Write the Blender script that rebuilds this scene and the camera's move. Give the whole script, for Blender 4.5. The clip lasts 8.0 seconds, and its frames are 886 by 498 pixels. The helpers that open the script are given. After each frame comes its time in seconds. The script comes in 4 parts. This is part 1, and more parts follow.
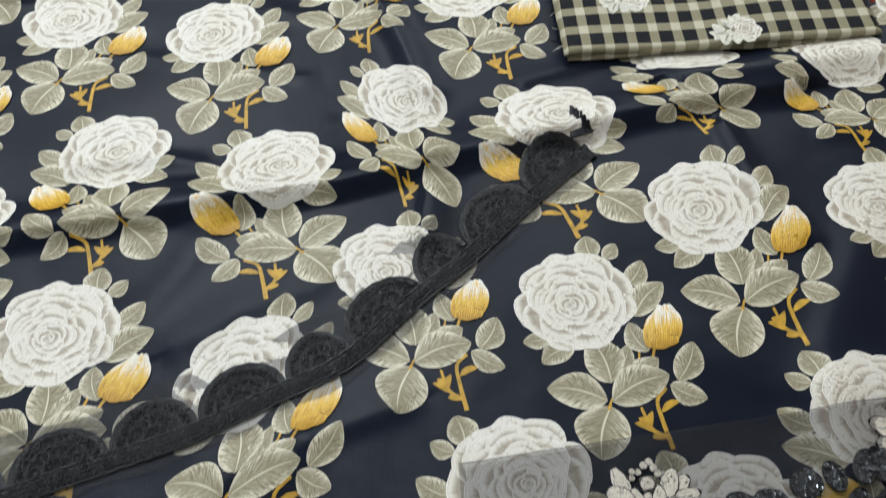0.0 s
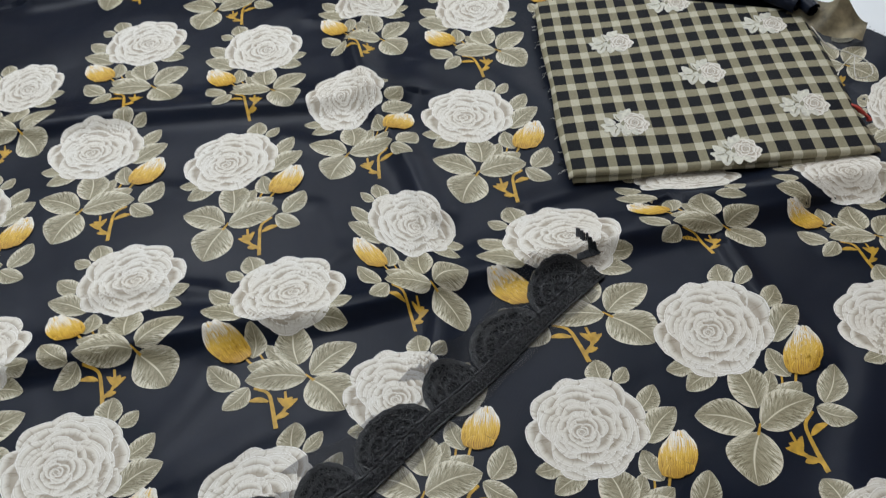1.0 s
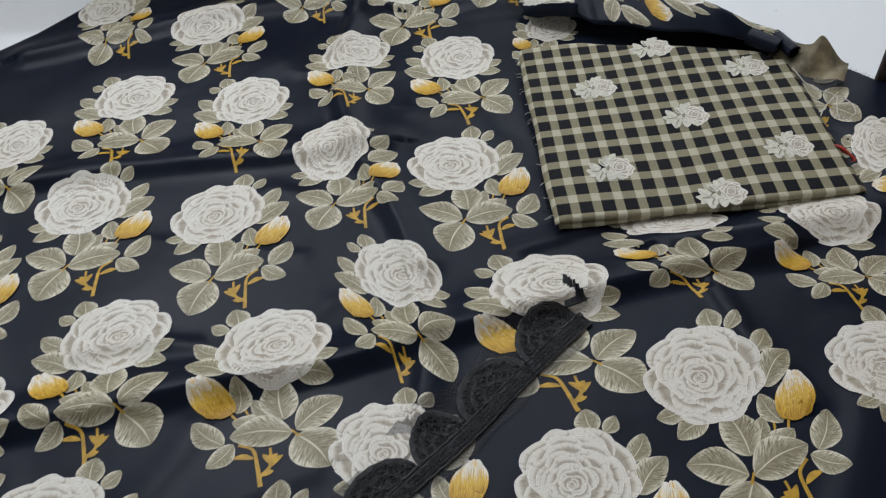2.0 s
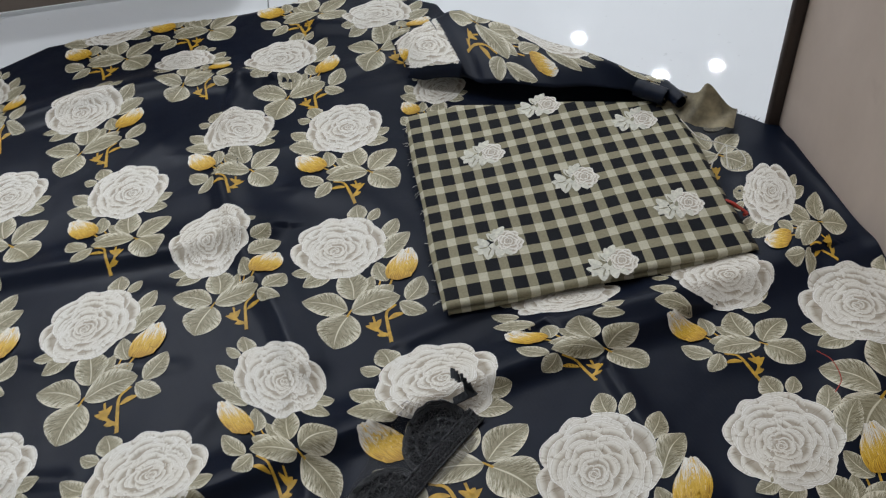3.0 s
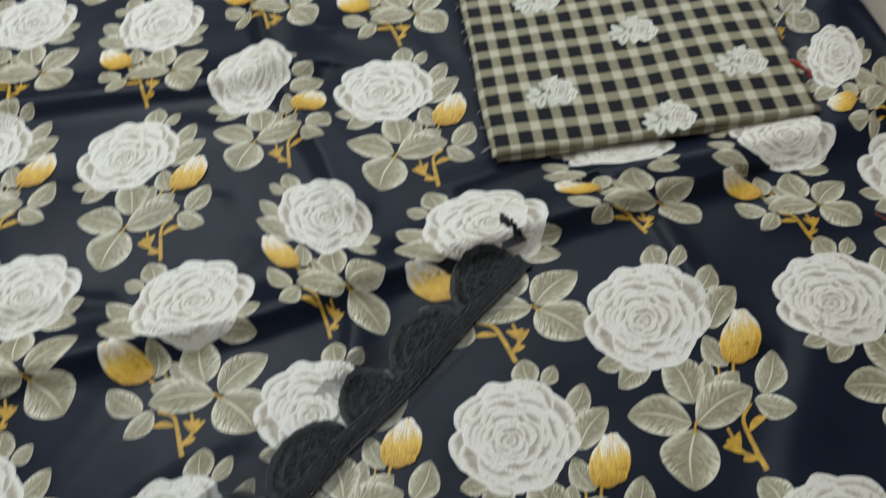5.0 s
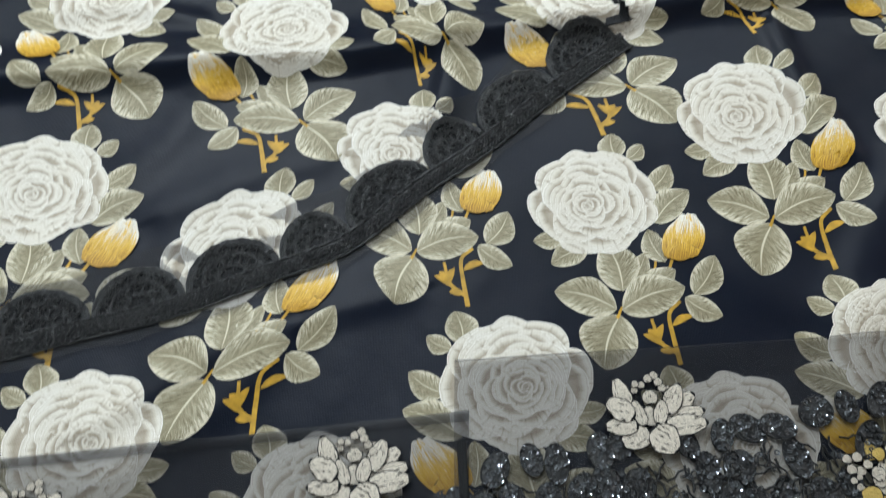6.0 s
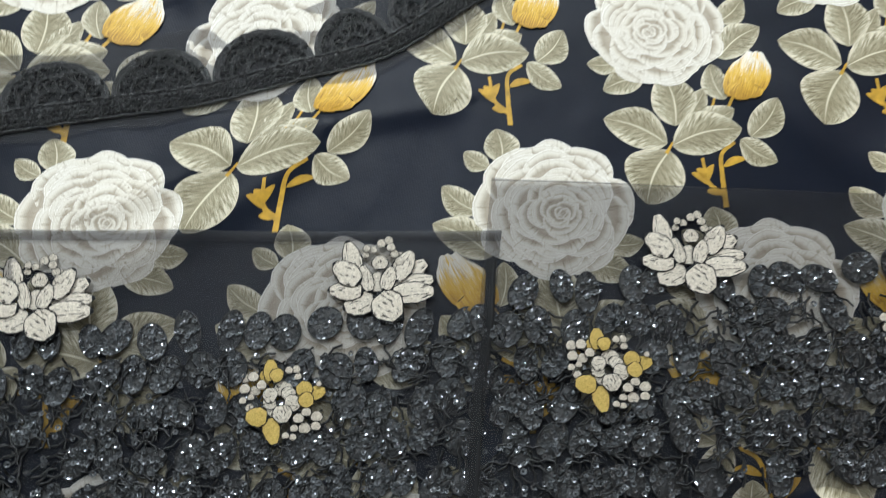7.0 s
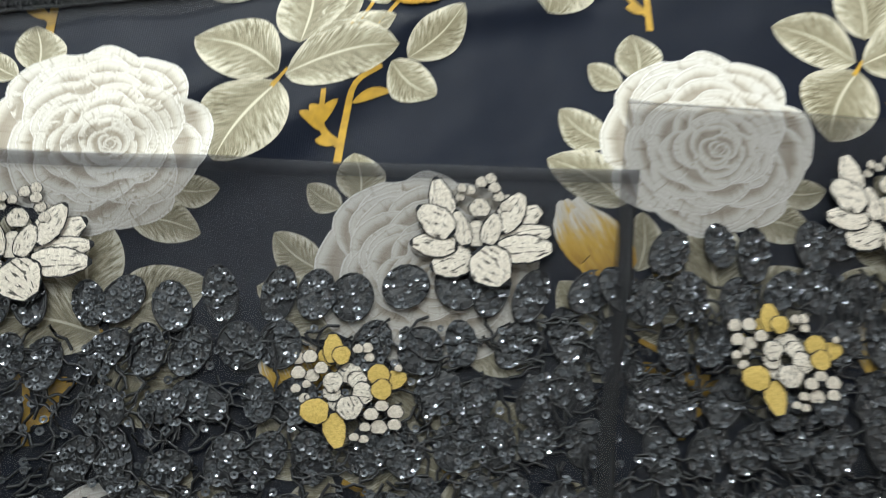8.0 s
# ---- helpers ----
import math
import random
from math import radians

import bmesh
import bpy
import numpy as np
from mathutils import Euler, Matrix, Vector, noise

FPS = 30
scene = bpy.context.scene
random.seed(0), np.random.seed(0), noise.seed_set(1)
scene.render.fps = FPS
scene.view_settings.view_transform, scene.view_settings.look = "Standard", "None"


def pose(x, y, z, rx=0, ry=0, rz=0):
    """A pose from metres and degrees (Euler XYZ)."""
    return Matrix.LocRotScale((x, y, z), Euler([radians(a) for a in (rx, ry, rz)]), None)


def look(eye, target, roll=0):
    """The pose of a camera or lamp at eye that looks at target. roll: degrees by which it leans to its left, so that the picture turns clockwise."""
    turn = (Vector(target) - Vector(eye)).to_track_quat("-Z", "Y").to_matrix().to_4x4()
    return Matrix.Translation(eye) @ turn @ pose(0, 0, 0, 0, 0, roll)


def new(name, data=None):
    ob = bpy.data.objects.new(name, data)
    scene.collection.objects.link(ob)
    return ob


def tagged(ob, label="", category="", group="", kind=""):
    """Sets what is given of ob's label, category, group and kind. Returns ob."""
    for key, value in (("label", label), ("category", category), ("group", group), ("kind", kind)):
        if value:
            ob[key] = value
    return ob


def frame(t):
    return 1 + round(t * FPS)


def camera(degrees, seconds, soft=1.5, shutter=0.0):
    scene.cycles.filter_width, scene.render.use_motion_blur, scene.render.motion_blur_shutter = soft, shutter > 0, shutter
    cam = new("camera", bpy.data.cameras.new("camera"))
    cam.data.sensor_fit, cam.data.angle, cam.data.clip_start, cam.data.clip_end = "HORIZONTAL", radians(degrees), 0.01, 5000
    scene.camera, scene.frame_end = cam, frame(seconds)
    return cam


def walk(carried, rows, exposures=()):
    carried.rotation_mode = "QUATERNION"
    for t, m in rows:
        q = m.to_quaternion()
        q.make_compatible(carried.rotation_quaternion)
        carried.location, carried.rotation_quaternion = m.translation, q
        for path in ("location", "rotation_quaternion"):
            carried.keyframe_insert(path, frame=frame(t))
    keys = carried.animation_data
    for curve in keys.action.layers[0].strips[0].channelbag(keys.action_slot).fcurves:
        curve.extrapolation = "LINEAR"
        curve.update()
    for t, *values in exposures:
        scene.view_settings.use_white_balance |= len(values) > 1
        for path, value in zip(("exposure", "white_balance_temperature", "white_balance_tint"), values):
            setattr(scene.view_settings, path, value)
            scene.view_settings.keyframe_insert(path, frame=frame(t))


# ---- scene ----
cam = camera(58.9, 8.0, soft=1.15, shutter=0.4)

PATH = [
    (0, (0.045, -0.258, 0.631), (0.024, 0.793, -1.071), -5.9),
    (0.5, (0.055, -0.237, 0.641), (0.027, 0.925, -0.987), -6.9),
    (1, (0.055, -0.241, 0.65), (0.015, 1.016, -0.905), -7.4),
    (1.2, (0.056, -0.245, 0.652), (0.008, 1.042, -0.878), -7.7),
    (2.3, (0.094, -0.211, 0.649), (0.083, 1.135, -0.83), -8.8),
    (2.5, (0.13, -0.179, 0.646), (0.141, 1.174, -0.826), -9.2),
    (3, (0.172, -0.154, 0.662), (0.236, 1.197, -0.811), -10.2),
    (3.5, (0.177, -0.132, 0.647), (0.273, 1.224, -0.821), -10.9),
    (4, (0.172, -0.145, 0.649), (0.269, 1.224, -0.805), -11.7),
    (4.2, (0.161, -0.148, 0.649), (0.27, 1.217, -0.809), -11.1),
    (5.3, (0.078, -0.201, 0.611), (0.059, 0.846, -1.093), -7.3),
    (5.5, (0.052, -0.239, 0.598), (0.039, 0.781, -1.123), -5.1),
    (6, (0.041, -0.243, 0.588), (-0.005, 0.577, -1.235), -2.9),
    (6.5, (0.033, -0.256, 0.58), (-0.02, 0.419, -1.302), -1.5),
    (7, (0.014, -0.277, 0.543), (-0.013, 0.247, -1.387), 3.2),
    (7.5, (-0.018, -0.258, 0.494), (-0.021, 0.205, -1.452), 7.1),
    (8, (-0.06, -0.255, 0.404), (-0.026, 0.16, -1.552), 12.3),
]
walk(cam, [(t, look(eye, target, roll)) for t, eye, target, roll in PATH],
     exposures=[(0.0, 0.22, 6450, 10), (1.0, -0.16, 6400, 13), (2.5, -0.36, 6410, 14), (4.2, -0.36, 6410, 14), (5.5, 0.10, 6350, 6), (6.5, 0.37, 6400, 8), (8.0, 0.68, 6620, 7)])

# ---- light: a white room with small ceiling lamps, five of them added ----
world = bpy.data.worlds.new("world")
scene.world = world
world.use_nodes = True
world.node_tree.nodes["Background"].inputs[0].default_value = (0.8, 0.87, 1.0, 1)
world.node_tree.nodes["Background"].inputs[1].default_value = 0.25

CEILING = 2.7
FLOOR = -0.0085
# first three fit the floor reflections; the other five are unseen, added as fill
LAMPS = [(1.66, 4.69), (2.44, 4.04), (2.05, 4.06), (-0.9, 2.9), (0.5, 2.2), (-1.3, 1.7), (-1.5, 2.5), (-0.5, 1.05)]
LAMP_POWER = 19.0


def lamp(x, y):
    data = bpy.data.lights.new("ceiling_lamp_light", "AREA")
    data.shape, data.size, data.energy, data.color = "SQUARE", 0.07, LAMP_POWER, (0.90, 0.965, 1.0)
    ob = new("ceiling_lamp_light", data)
    ob.matrix_world = look((x, y, CEILING - 0.035), (x, y, 0))
    return ob


# ---- materials ----
class Nodes:
    """A small node builder for one material."""

    def __init__(self, name):
        self.mat = bpy.data.materials.new(name)
        self.mat.use_nodes = True
        self.tree = self.mat.node_tree
        self.bsdf = self.tree.nodes["Principled BSDF"]
        self.out = self.tree.nodes["Material Output"]

    def node(self, kind, **values):
        n = self.tree.nodes.new(kind)
        for key, value in values.items():
            setattr(n, key, value)
        return n

    def link(self, a, b):
        self.tree.links.new(a, b)

    def put(self, socket, value):
        if isinstance(value, bpy.types.NodeSocket):
            self.link(value, socket)
        else:
            socket.default_value = value

    def math(self, op, a, b=0.0, clamp=False):
        n = self.node("ShaderNodeMath", operation=op, use_clamp=clamp)
        self.put(n.inputs[0], a)
        self.put(n.inputs[1], b)
        return n.outputs[0]

    def ramp(self, fac, stops, mode="LINEAR"):
        n = self.node("ShaderNodeValToRGB")
        n.color_ramp.interpolation = mode
        els = n.color_ramp.elements
        while len(els) < len(stops):
            els.new(0.5)
        for el, (p, c) in zip(els, stops):
            el.position = p
            el.color = (*c, 1) if len(c) == 3 else c
        self.link(fac, n.inputs[0])
        return n.outputs[0]

    def mix(self, fac, a, b, mode="MIX"):
        n = self.node("ShaderNodeMix", data_type="RGBA", blend_type=mode)
        self.put(n.inputs[0], fac)
        for socket, v in ((n.inputs[6], a), (n.inputs[7], b)):
            self.put(socket, v if isinstance(v, bpy.types.NodeSocket) else (*v, 1))
        return n.outputs[2]

    def coords(self, kind="Object", scale=(1, 1, 1), turn=0.0):
        t = self.node("ShaderNodeTexCoord")
        m = self.node("ShaderNodeMapping")
        m.inputs["Scale"].default_value = scale
        m.inputs["Rotation"].default_value = (0, 0, turn)
        self.link(t.outputs[kind], m.inputs[0])
        return m.outputs[0]

    def noise(self, vec, scale, detail=3.0, rough=0.55):
        n = self.node("ShaderNodeTexNoise")
        self.link(vec, n.inputs["Vector"])
        n.inputs["Scale"].default_value = scale
        n.inputs["Detail"].default_value = detail
        n.inputs["Roughness"].default_value = rough
        return n.outputs[0]

    def uv(self):
        t = self.node("ShaderNodeTexCoord")
        s = self.node("ShaderNodeSeparateXYZ")
        self.link(t.outputs["UV"], s.inputs[0])
        return t.outputs["UV"], s.outputs[0], s.outputs[1]

    def bump(self, height, strength=0.3, distance=0.001):
        b = self.node("ShaderNodeBump")
        b.inputs["Strength"].default_value = strength
        b.inputs["Distance"].default_value = distance
        self.link(height, b.inputs["Height"])
        self.link(b.outputs[0], self.bsdf.inputs["Normal"])

    def done(self, colour=None, rough=0.6, metal=0.0, spec=0.5, sheen=0.0):
        if colour is not None:
            self.put(self.bsdf.inputs["Base Color"], colour if isinstance(colour, bpy.types.NodeSocket) else (*colour, 1))
        self.put(self.bsdf.inputs["Roughness"], rough)
        self.bsdf.inputs["Metallic"].default_value = metal
        self.bsdf.inputs["Specular IOR Level"].default_value = spec
        self.bsdf.inputs["Sheen Weight"].default_value = sheen
        return self.mat


def weave_height(n, scale):
    """Fine crossed threads as a height."""
    c = n.coords("Object")
    hs = []
    for axis in ("X", "Y"):
        w = n.node("ShaderNodeTexWave", wave_type="BANDS", bands_direction=axis)
        n.link(c, w.inputs["Vector"])
        w.inputs["Scale"].default_value = scale
        w.inputs["Distortion"].default_value = 0.6
        hs.append(w.outputs[1])
    return n.math("ADD", hs[0], hs[1])


def make_satin():
    n = Nodes("navy_satin")
    c = n.coords("Object")
    big = n.noise(c, 4.0, 3)
    col = n.ramp(big, [(0.3, (0.0036, 0.0060, 0.0138)), (0.7, (0.0062, 0.0096, 0.0205))])
    n.bump(n.math("ADD", n.math("MULTIPLY", weave_height(n, 260.0), 0.10), n.math("ADD", n.noise(c, 55.0, 4), n.math("MULTIPLY", n.noise(c, 13.0, 2), 9.0))), 0.24, 0.0012)
    return n.done(col, n.ramp(n.noise(c, 9.0, 3), [(0.3, (0.33,) * 3), (0.7, (0.42,) * 3)]), spec=0.14)


def make_petal():
    n = Nodes("printed_petal")
    uv, u, v = n.uv()
    m = n.node("ShaderNodeMapping")
    m.inputs["Scale"].default_value = (2.3, 0.16, 1.0)
    n.link(uv, m.inputs[0])
    streak = n.noise(m.outputs[0], 6.0, 4, 0.65)
    wash = n.noise(n.coords("Object"), 22.0, 2)
    # brush strokes run up from the foot of each petal and shift its bands of tone
    tone = n.math("ADD", v, n.math("MULTIPLY", n.math("SUBTRACT", streak, 0.5), 0.20))
    base = n.ramp(tone, [(0.0, (0.54, 0.49, 0.42)), (0.58, (0.39, 0.335, 0.262)), (0.70, (0.53, 0.480, 0.400)), (0.77, (0.66, 0.616, 0.536)), (0.87, (0.76, 0.730, 0.666)), (0.92, (0.73, 0.697, 0.632)), (0.945, (0.57, 0.518, 0.432)), (0.965, (0.85, 0.826, 0.776))])
    dark = n.ramp(streak, [(0.36, (0.50, 0.44, 0.35)), (0.44, (1.0, 1.0, 1.0))])
    col = n.mix(0.62, base, dark, "MULTIPLY")
    col = n.mix(0.5, col, n.ramp(wash, [(0.35, (0.94, 0.91, 0.86)), (0.65, (1.0, 1.0, 1.0))]), "MULTIPLY")
    n.bump(n.math("ADD", n.math("MULTIPLY", weave_height(n, 260.0), 0.4), streak), 0.15, 0.0008)
    return n.done(col, 0.5, spec=0.4)


def make_leaf():
    n = Nodes("printed_leaf")
    uv, u, v = n.uv()
    au = n.math("ABSOLUTE", u)
    # hair strokes slant towards the tip
    slant = n.math("SUBTRACT", n.math("MULTIPLY", v, 11.0), n.math("MULTIPLY", au, 3.4))
    comb = n.node("ShaderNodeCombineXYZ")
    n.link(slant, comb.inputs[0])
    n.link(n.math("MULTIPLY", u, 0.7), comb.inputs[1])
    info = n.node("ShaderNodeNewGeometry")
    island = info.outputs["Random Per Island"]
    n.link(n.math("MULTIPLY", island, 20.0), comb.inputs[2])
    streak = n.noise(comb.outputs[0], 5.2, 3, 0.62)
    hair = n.math("MULTIPLY", n.math("SUBTRACT", streak, 0.5), n.math("ADD", 0.20, n.math("MULTIPLY", au, 2.1)))
    # one half of the blade is paler than the other
    halves = n.math("MULTIPLY", u, n.math("MULTIPLY", n.math("SUBTRACT", island, 0.35), 0.30))
    pale = n.math("ADD", n.math("MULTIPLY", n.math("POWER", au, 2.4), 0.34), n.math("MULTIPLY", n.math("POWER", n.math("SUBTRACT", 1.0, v, True), 2.0), 0.06))
    edge = n.math("ADD", n.math("ADD", pale, hair), n.math("ADD", halves, 0.235))
    col = n.ramp(edge, [(0.06, (0.105, 0.086, 0.042)), (0.24, (0.250, 0.218, 0.132)), (0.40, (0.42, 0.378, 0.262)), (0.60, (0.70, 0.65, 0.515))])
    rib = n.ramp(n.math("ADD", au, n.math("MULTIPLY", v, 0.03)), [(0.035, (1, 1, 1)), (0.065, (0, 0, 0))])
    col = n.mix(rib, col, (0.66, 0.61, 0.46))
    n.bump(n.math("ADD", n.math("MULTIPLY", weave_height(n, 260.0), 0.4), streak), 0.15, 0.0008)
    return n.done(col, 0.5, spec=0.4)


def make_bud():
    n = Nodes("printed_bud")
    uv, u, v = n.uv()
    m = n.node("ShaderNodeMapping")
    m.inputs["Scale"].default_value = (3.4, 0.45, 1.0)
    n.link(uv, m.inputs[0])
    streak = n.noise(m.outputs[0], 4.0, 4, 0.65)
    fac = n.math("ADD", v, n.math("MULTIPLY", n.math("SUBTRACT", streak, 0.5), 2.2))
    col = n.ramp(fac, [(0.0, (0.42, 0.22, 0.012)), (0.25, (0.62, 0.36, 0.022)), (0.66, (0.76, 0.49, 0.07)), (0.78, (0.80, 0.72, 0.56)), (1.0, (0.84, 0.81, 0.74))])
    m2 = n.node("ShaderNodeMapping")
    m2.inputs["Scale"].default_value = (7.0, 0.5, 1.0)
    n.link(uv, m2.inputs[0])
    lines = n.ramp(n.noise(m2.outputs[0], 4.0, 2), [(0.36, (0.45, 0.34, 0.22)), (0.48, (1, 1, 1))])
    col = n.mix(0.8, col, lines, "MULTIPLY")
    return n.done(col, 0.5, spec=0.4)


def make_plain(name, colour, vary=0.25, scale=60.0, rough=0.6, spec=0.4, metal=0.0, bump=0.2, distance=0.0006):
    n = Nodes(name)
    c = n.coords("Object")
    f = n.noise(c, scale, 4)
    lo = tuple(x * (1 - vary) for x in colour)
    hi = tuple(min(1.0, x * (1 + vary)) for x in colour)
    col = n.ramp(f, [(0.3, lo), (0.7, hi)])
    if bump:
        n.bump(f, bump, distance)
    return n.done(col, rough, metal, spec)


def make_gingham():
    n = Nodes("gingham_weave")
    uv, u, v = n.uv()
    # threads wander a little
    wob = n.noise(n.coords("Object"), 14.0, 2)
    wu = n.math("ADD", u, n.math("MULTIPLY", n.math("SUBTRACT", wob, 0.5), 0.07))
    wv = n.math("ADD", v, n.math("MULTIPLY", n.math("SUBTRACT", wob, 0.5), -0.07))
    bands = []
    for w in (wu, wv):
        f = n.math("FRACT", w)
        bands.append(n.math("LESS_THAN", f, 0.405))
    total = n.math("MULTIPLY", n.math("ADD", bands[0], bands[1]), 0.5)
    col = n.ramp(total, [(0.0, (0.0045, 0.0052, 0.008)), (0.25, (0.285, 0.256, 0.165)), (0.75, (0.57, 0.53, 0.40))], "CONSTANT")
    grain = n.noise(n.coords("Object", (1, 1, 1)), 420.0, 3)
    col = n.mix(0.5, col, n.ramp(grain, [(0.3, (0.6, 0.6, 0.6)), (0.7, (1.0, 1.0, 1.0))]), "MULTIPLY")
    n.bump(n.math("ADD", weave_height(n, 330.0), n.noise(n.coords("Object"), 30.0, 3)), 0.2, 0.0008)
    return n.done(col, 0.65, spec=0.16)


def make_net():
    n = Nodes("black_net")
    mixs = n.node("ShaderNodeMixShader")
    clear = n.node("ShaderNodeBsdfTransparent")
    clear.inputs[0].default_value = (0.87, 0.87, 0.885, 1)
    n.done(n.ramp(n.noise(n.coords("Object"), 30.0, 3), [(0.3, (0.016, 0.0175, 0.021)), (0.7, (0.025, 0.027, 0.0315))]), 0.55, spec=0.5, sheen=0.1)
    f = n.ramp(n.noise(n.coords("Object"), 7.0, 3), [(0.3, (0.24,) * 3), (0.7, (0.31,) * 3)])
    n.link(f, mixs.inputs[0])
    n.link(clear.outputs[0], mixs.inputs[1])
    n.link(n.bsdf.outputs[0], mixs.inputs[2])
    n.link(mixs.outputs[0], n.out.inputs["Surface"])
    return n.mat


def make_thread(name, lo, hi, rough=0.5, scale=700.0, spec=0.45, veins=0.0):
    """Embroidery thread: fine parallel stitches along U; veins adds dark lines along V."""
    n = Nodes(name)
    uv, u, v = n.uv()
    m = n.node("ShaderNodeMapping")
    m.inputs["Scale"].default_value = (0.5, 9.0, 1.0)
    n.link(uv, m.inputs[0])
    f = n.noise(m.outputs[0], 4.0, 3, 0.6)
    g = n.noise(n.coords("Object"), scale, 2)
    h = n.math("ADD", n.math("MULTIPLY", f, 0.7), n.math("MULTIPLY", g, 0.3))
    n.bump(h, 0.7, 0.0012)
    col = n.ramp(h, [(0.34, lo), (0.58, hi)])
    if veins:
        m2 = n.node("ShaderNodeMapping")
        m2.inputs["Scale"].default_value = (2.2, 0.55, 1.0)
        n.link(uv, m2.inputs[0])
        lines = n.ramp(n.noise(m2.outputs[0], 2.6, 2, 0.5), [(0.375, (0.03, 0.028, 0.026)), (0.42, (1.0, 1.0, 1.0))])
        col = n.mix(min(1.0, veins * 1.9), col, lines, "MULTIPLY")
    return n.done(col, rough, spec=spec)


def make_tile():
    n = Nodes("white_floor_tile")
    c = n.coords("Object")
    col = n.ramp(n.noise(c, 2.5, 4), [(0.3, (0.80, 0.81, 0.82)), (0.7, (0.84, 0.85, 0.855))])
    col = n.mix(n.ramp(n.noise(c, 90.0, 2), [(0.70, (0, 0, 0)), (0.78, (0.35,) * 3)]), col, (0.5, 0.5, 0.5))
    return n.done(col, 0.025, spec=0.3)


def make_laminate():
    n = Nodes("beige_laminate")
    c = n.coords("Object", (1, 1, 1))
    stretch = n.coords("Object", (1, 2.2, 1.2))
    g = n.noise(stretch, 9.0, 5, 0.6)
    col = n.ramp(g, [(0.3, (0.56, 0.455, 0.385)), (0.7, (0.62, 0.51, 0.435))])
    stain = n.ramp(n.noise(c, 11.0, 4, 0.6), [(0.60, (0, 0, 0)), (0.72, (0.5,) * 3)])
    col = n.mix(stain, col, (0.46, 0.365, 0.305))
    n.bump(g, 0.15, 0.001)
    return n.done(col, 0.5, spec=0.35)


SATIN, PETAL, LEAF, BUD = make_satin(), make_petal(), make_leaf(), make_bud()
STEM = make_plain("printed_gold_stem", (0.50, 0.29, 0.025), 0.3, 120.0, 0.5)
GINGHAM, NET = make_gingham(), make_net()
# near-black colour that paints the shade beside the net fold
PLEAT_SHADE = make_plain("folded_net_shade", (0.006, 0.0066, 0.008), 0.3, 90.0, 0.6, 0.25)
LACE = make_thread("black_lace_thread", (0.002, 0.0022, 0.003), (0.017, 0.020, 0.027), 0.5, 1400.0)
LACE_CORD = make_thread("black_lace_cord", (0.0015, 0.0017, 0.0022), (0.017, 0.019, 0.024), 0.30, 1100.0, 0.75)
CREAM_THREAD = make_thread("cream_thread", (0.33, 0.27, 0.21), (0.80, 0.73, 0.63), 0.5)
CREAM_PETAL = make_thread("veined_cream_thread", (0.36, 0.30, 0.235), (0.82, 0.755, 0.655), 0.5, veins=0.5)
GOLD_THREAD = make_thread("gold_thread", (0.34, 0.22, 0.04), (0.68, 0.49, 0.14), 0.5)
BLACK_THREAD = make_plain("black_stitching", (0.0055, 0.0062, 0.0085), 0.5, 500.0, 0.6, 0.25, bump=0.8, distance=0.001)
STITCH = make_plain("black_satin_stitch", (0.0085, 0.0093, 0.0112), 0.6, 420.0, 0.42, 0.45, bump=0.9, distance=0.001)
SEQUIN = make_plain("black_sequin", (0.088, 0.095, 0.106), 0.35, 40.0, 0.13, 0.8, 0.6, bump=0)
TILE, LAMINATE = make_tile(), make_laminate()
DARK_WOOD = make_plain("dark_brown_edging", (0.045, 0.032, 0.027), 0.25, 25.0, 0.45)
BROWN_WOOD = make_plain("brown_board", (0.235, 0.185, 0.15), 0.12, 8.0, 0.5)
PAINT = make_plain("white_wall_paint", (0.78, 0.78, 0.77), 0.03, 3.0, 0.8)
MINI_WHITE = make_plain("cream_printed_petal", (0.60, 0.58, 0.49), 0.22, 260.0, 0.6)
MINI_LINE = make_plain("olive_printed_line", (0.26, 0.24, 0.16), 0.2, 200.0, 0.6)
UNDER = make_plain("olive_brown_cloth_back", (0.20, 0.165, 0.10), 0.75, 42.0, 0.6)
WHITE_YARN = make_plain("white_yarn", (0.62, 0.59, 0.52), 0.1, 300.0, 0.7)
RED_YARN = make_plain("red_yarn", (0.42, 0.045, 0.03), 0.2, 300.0, 0.7)
GLOW = bpy.data.materials.new("lamp_housing_white")
GLOW.use_nodes = True
GLOW.node_tree.nodes["Principled BSDF"].inputs["Base Color"].default_value = (0.8, 0.8, 0.8, 1)


# ---- building helpers ----
def mesh_of(name, verts, faces, uvs=None, mats=(), slots=None, smooth=True):
    me = bpy.data.meshes.new(name)
    me.from_pydata([tuple(map(float, v)) for v in verts], [], [tuple(map(int, f)) for f in faces])
    if uvs is not None:
        layer = me.uv_layers.new(name="UVMap")
        loops = np.empty(len(me.loops), dtype=np.int32)
        me.loops.foreach_get("vertex_index", loops)
        layer.data.foreach_set("uv", np.asarray(uvs, dtype=np.float32)[loops].ravel())
    for m in mats:
        me.materials.append(m)
    if slots is not None:
        me.polygons.foreach_set("material_index", np.asarray(slots, dtype=np.int32))
    me.polygons.foreach_set("use_smooth", [smooth] * len(me.polygons))
    me.update()
    return me


def child(name, me, parent, label=""):
    ob = new(name, me)
    ob.parent = parent
    return tagged(ob, label) if label else ob


def part(name, bm, material, parent, label=""):
    """Links a bmesh as one mesh object under a thing or a part."""
    me = bpy.data.meshes.new(name)
    bm.to_mesh(me)
    bm.free()
    me.materials.append(material)
    return child(name, me, parent, label)


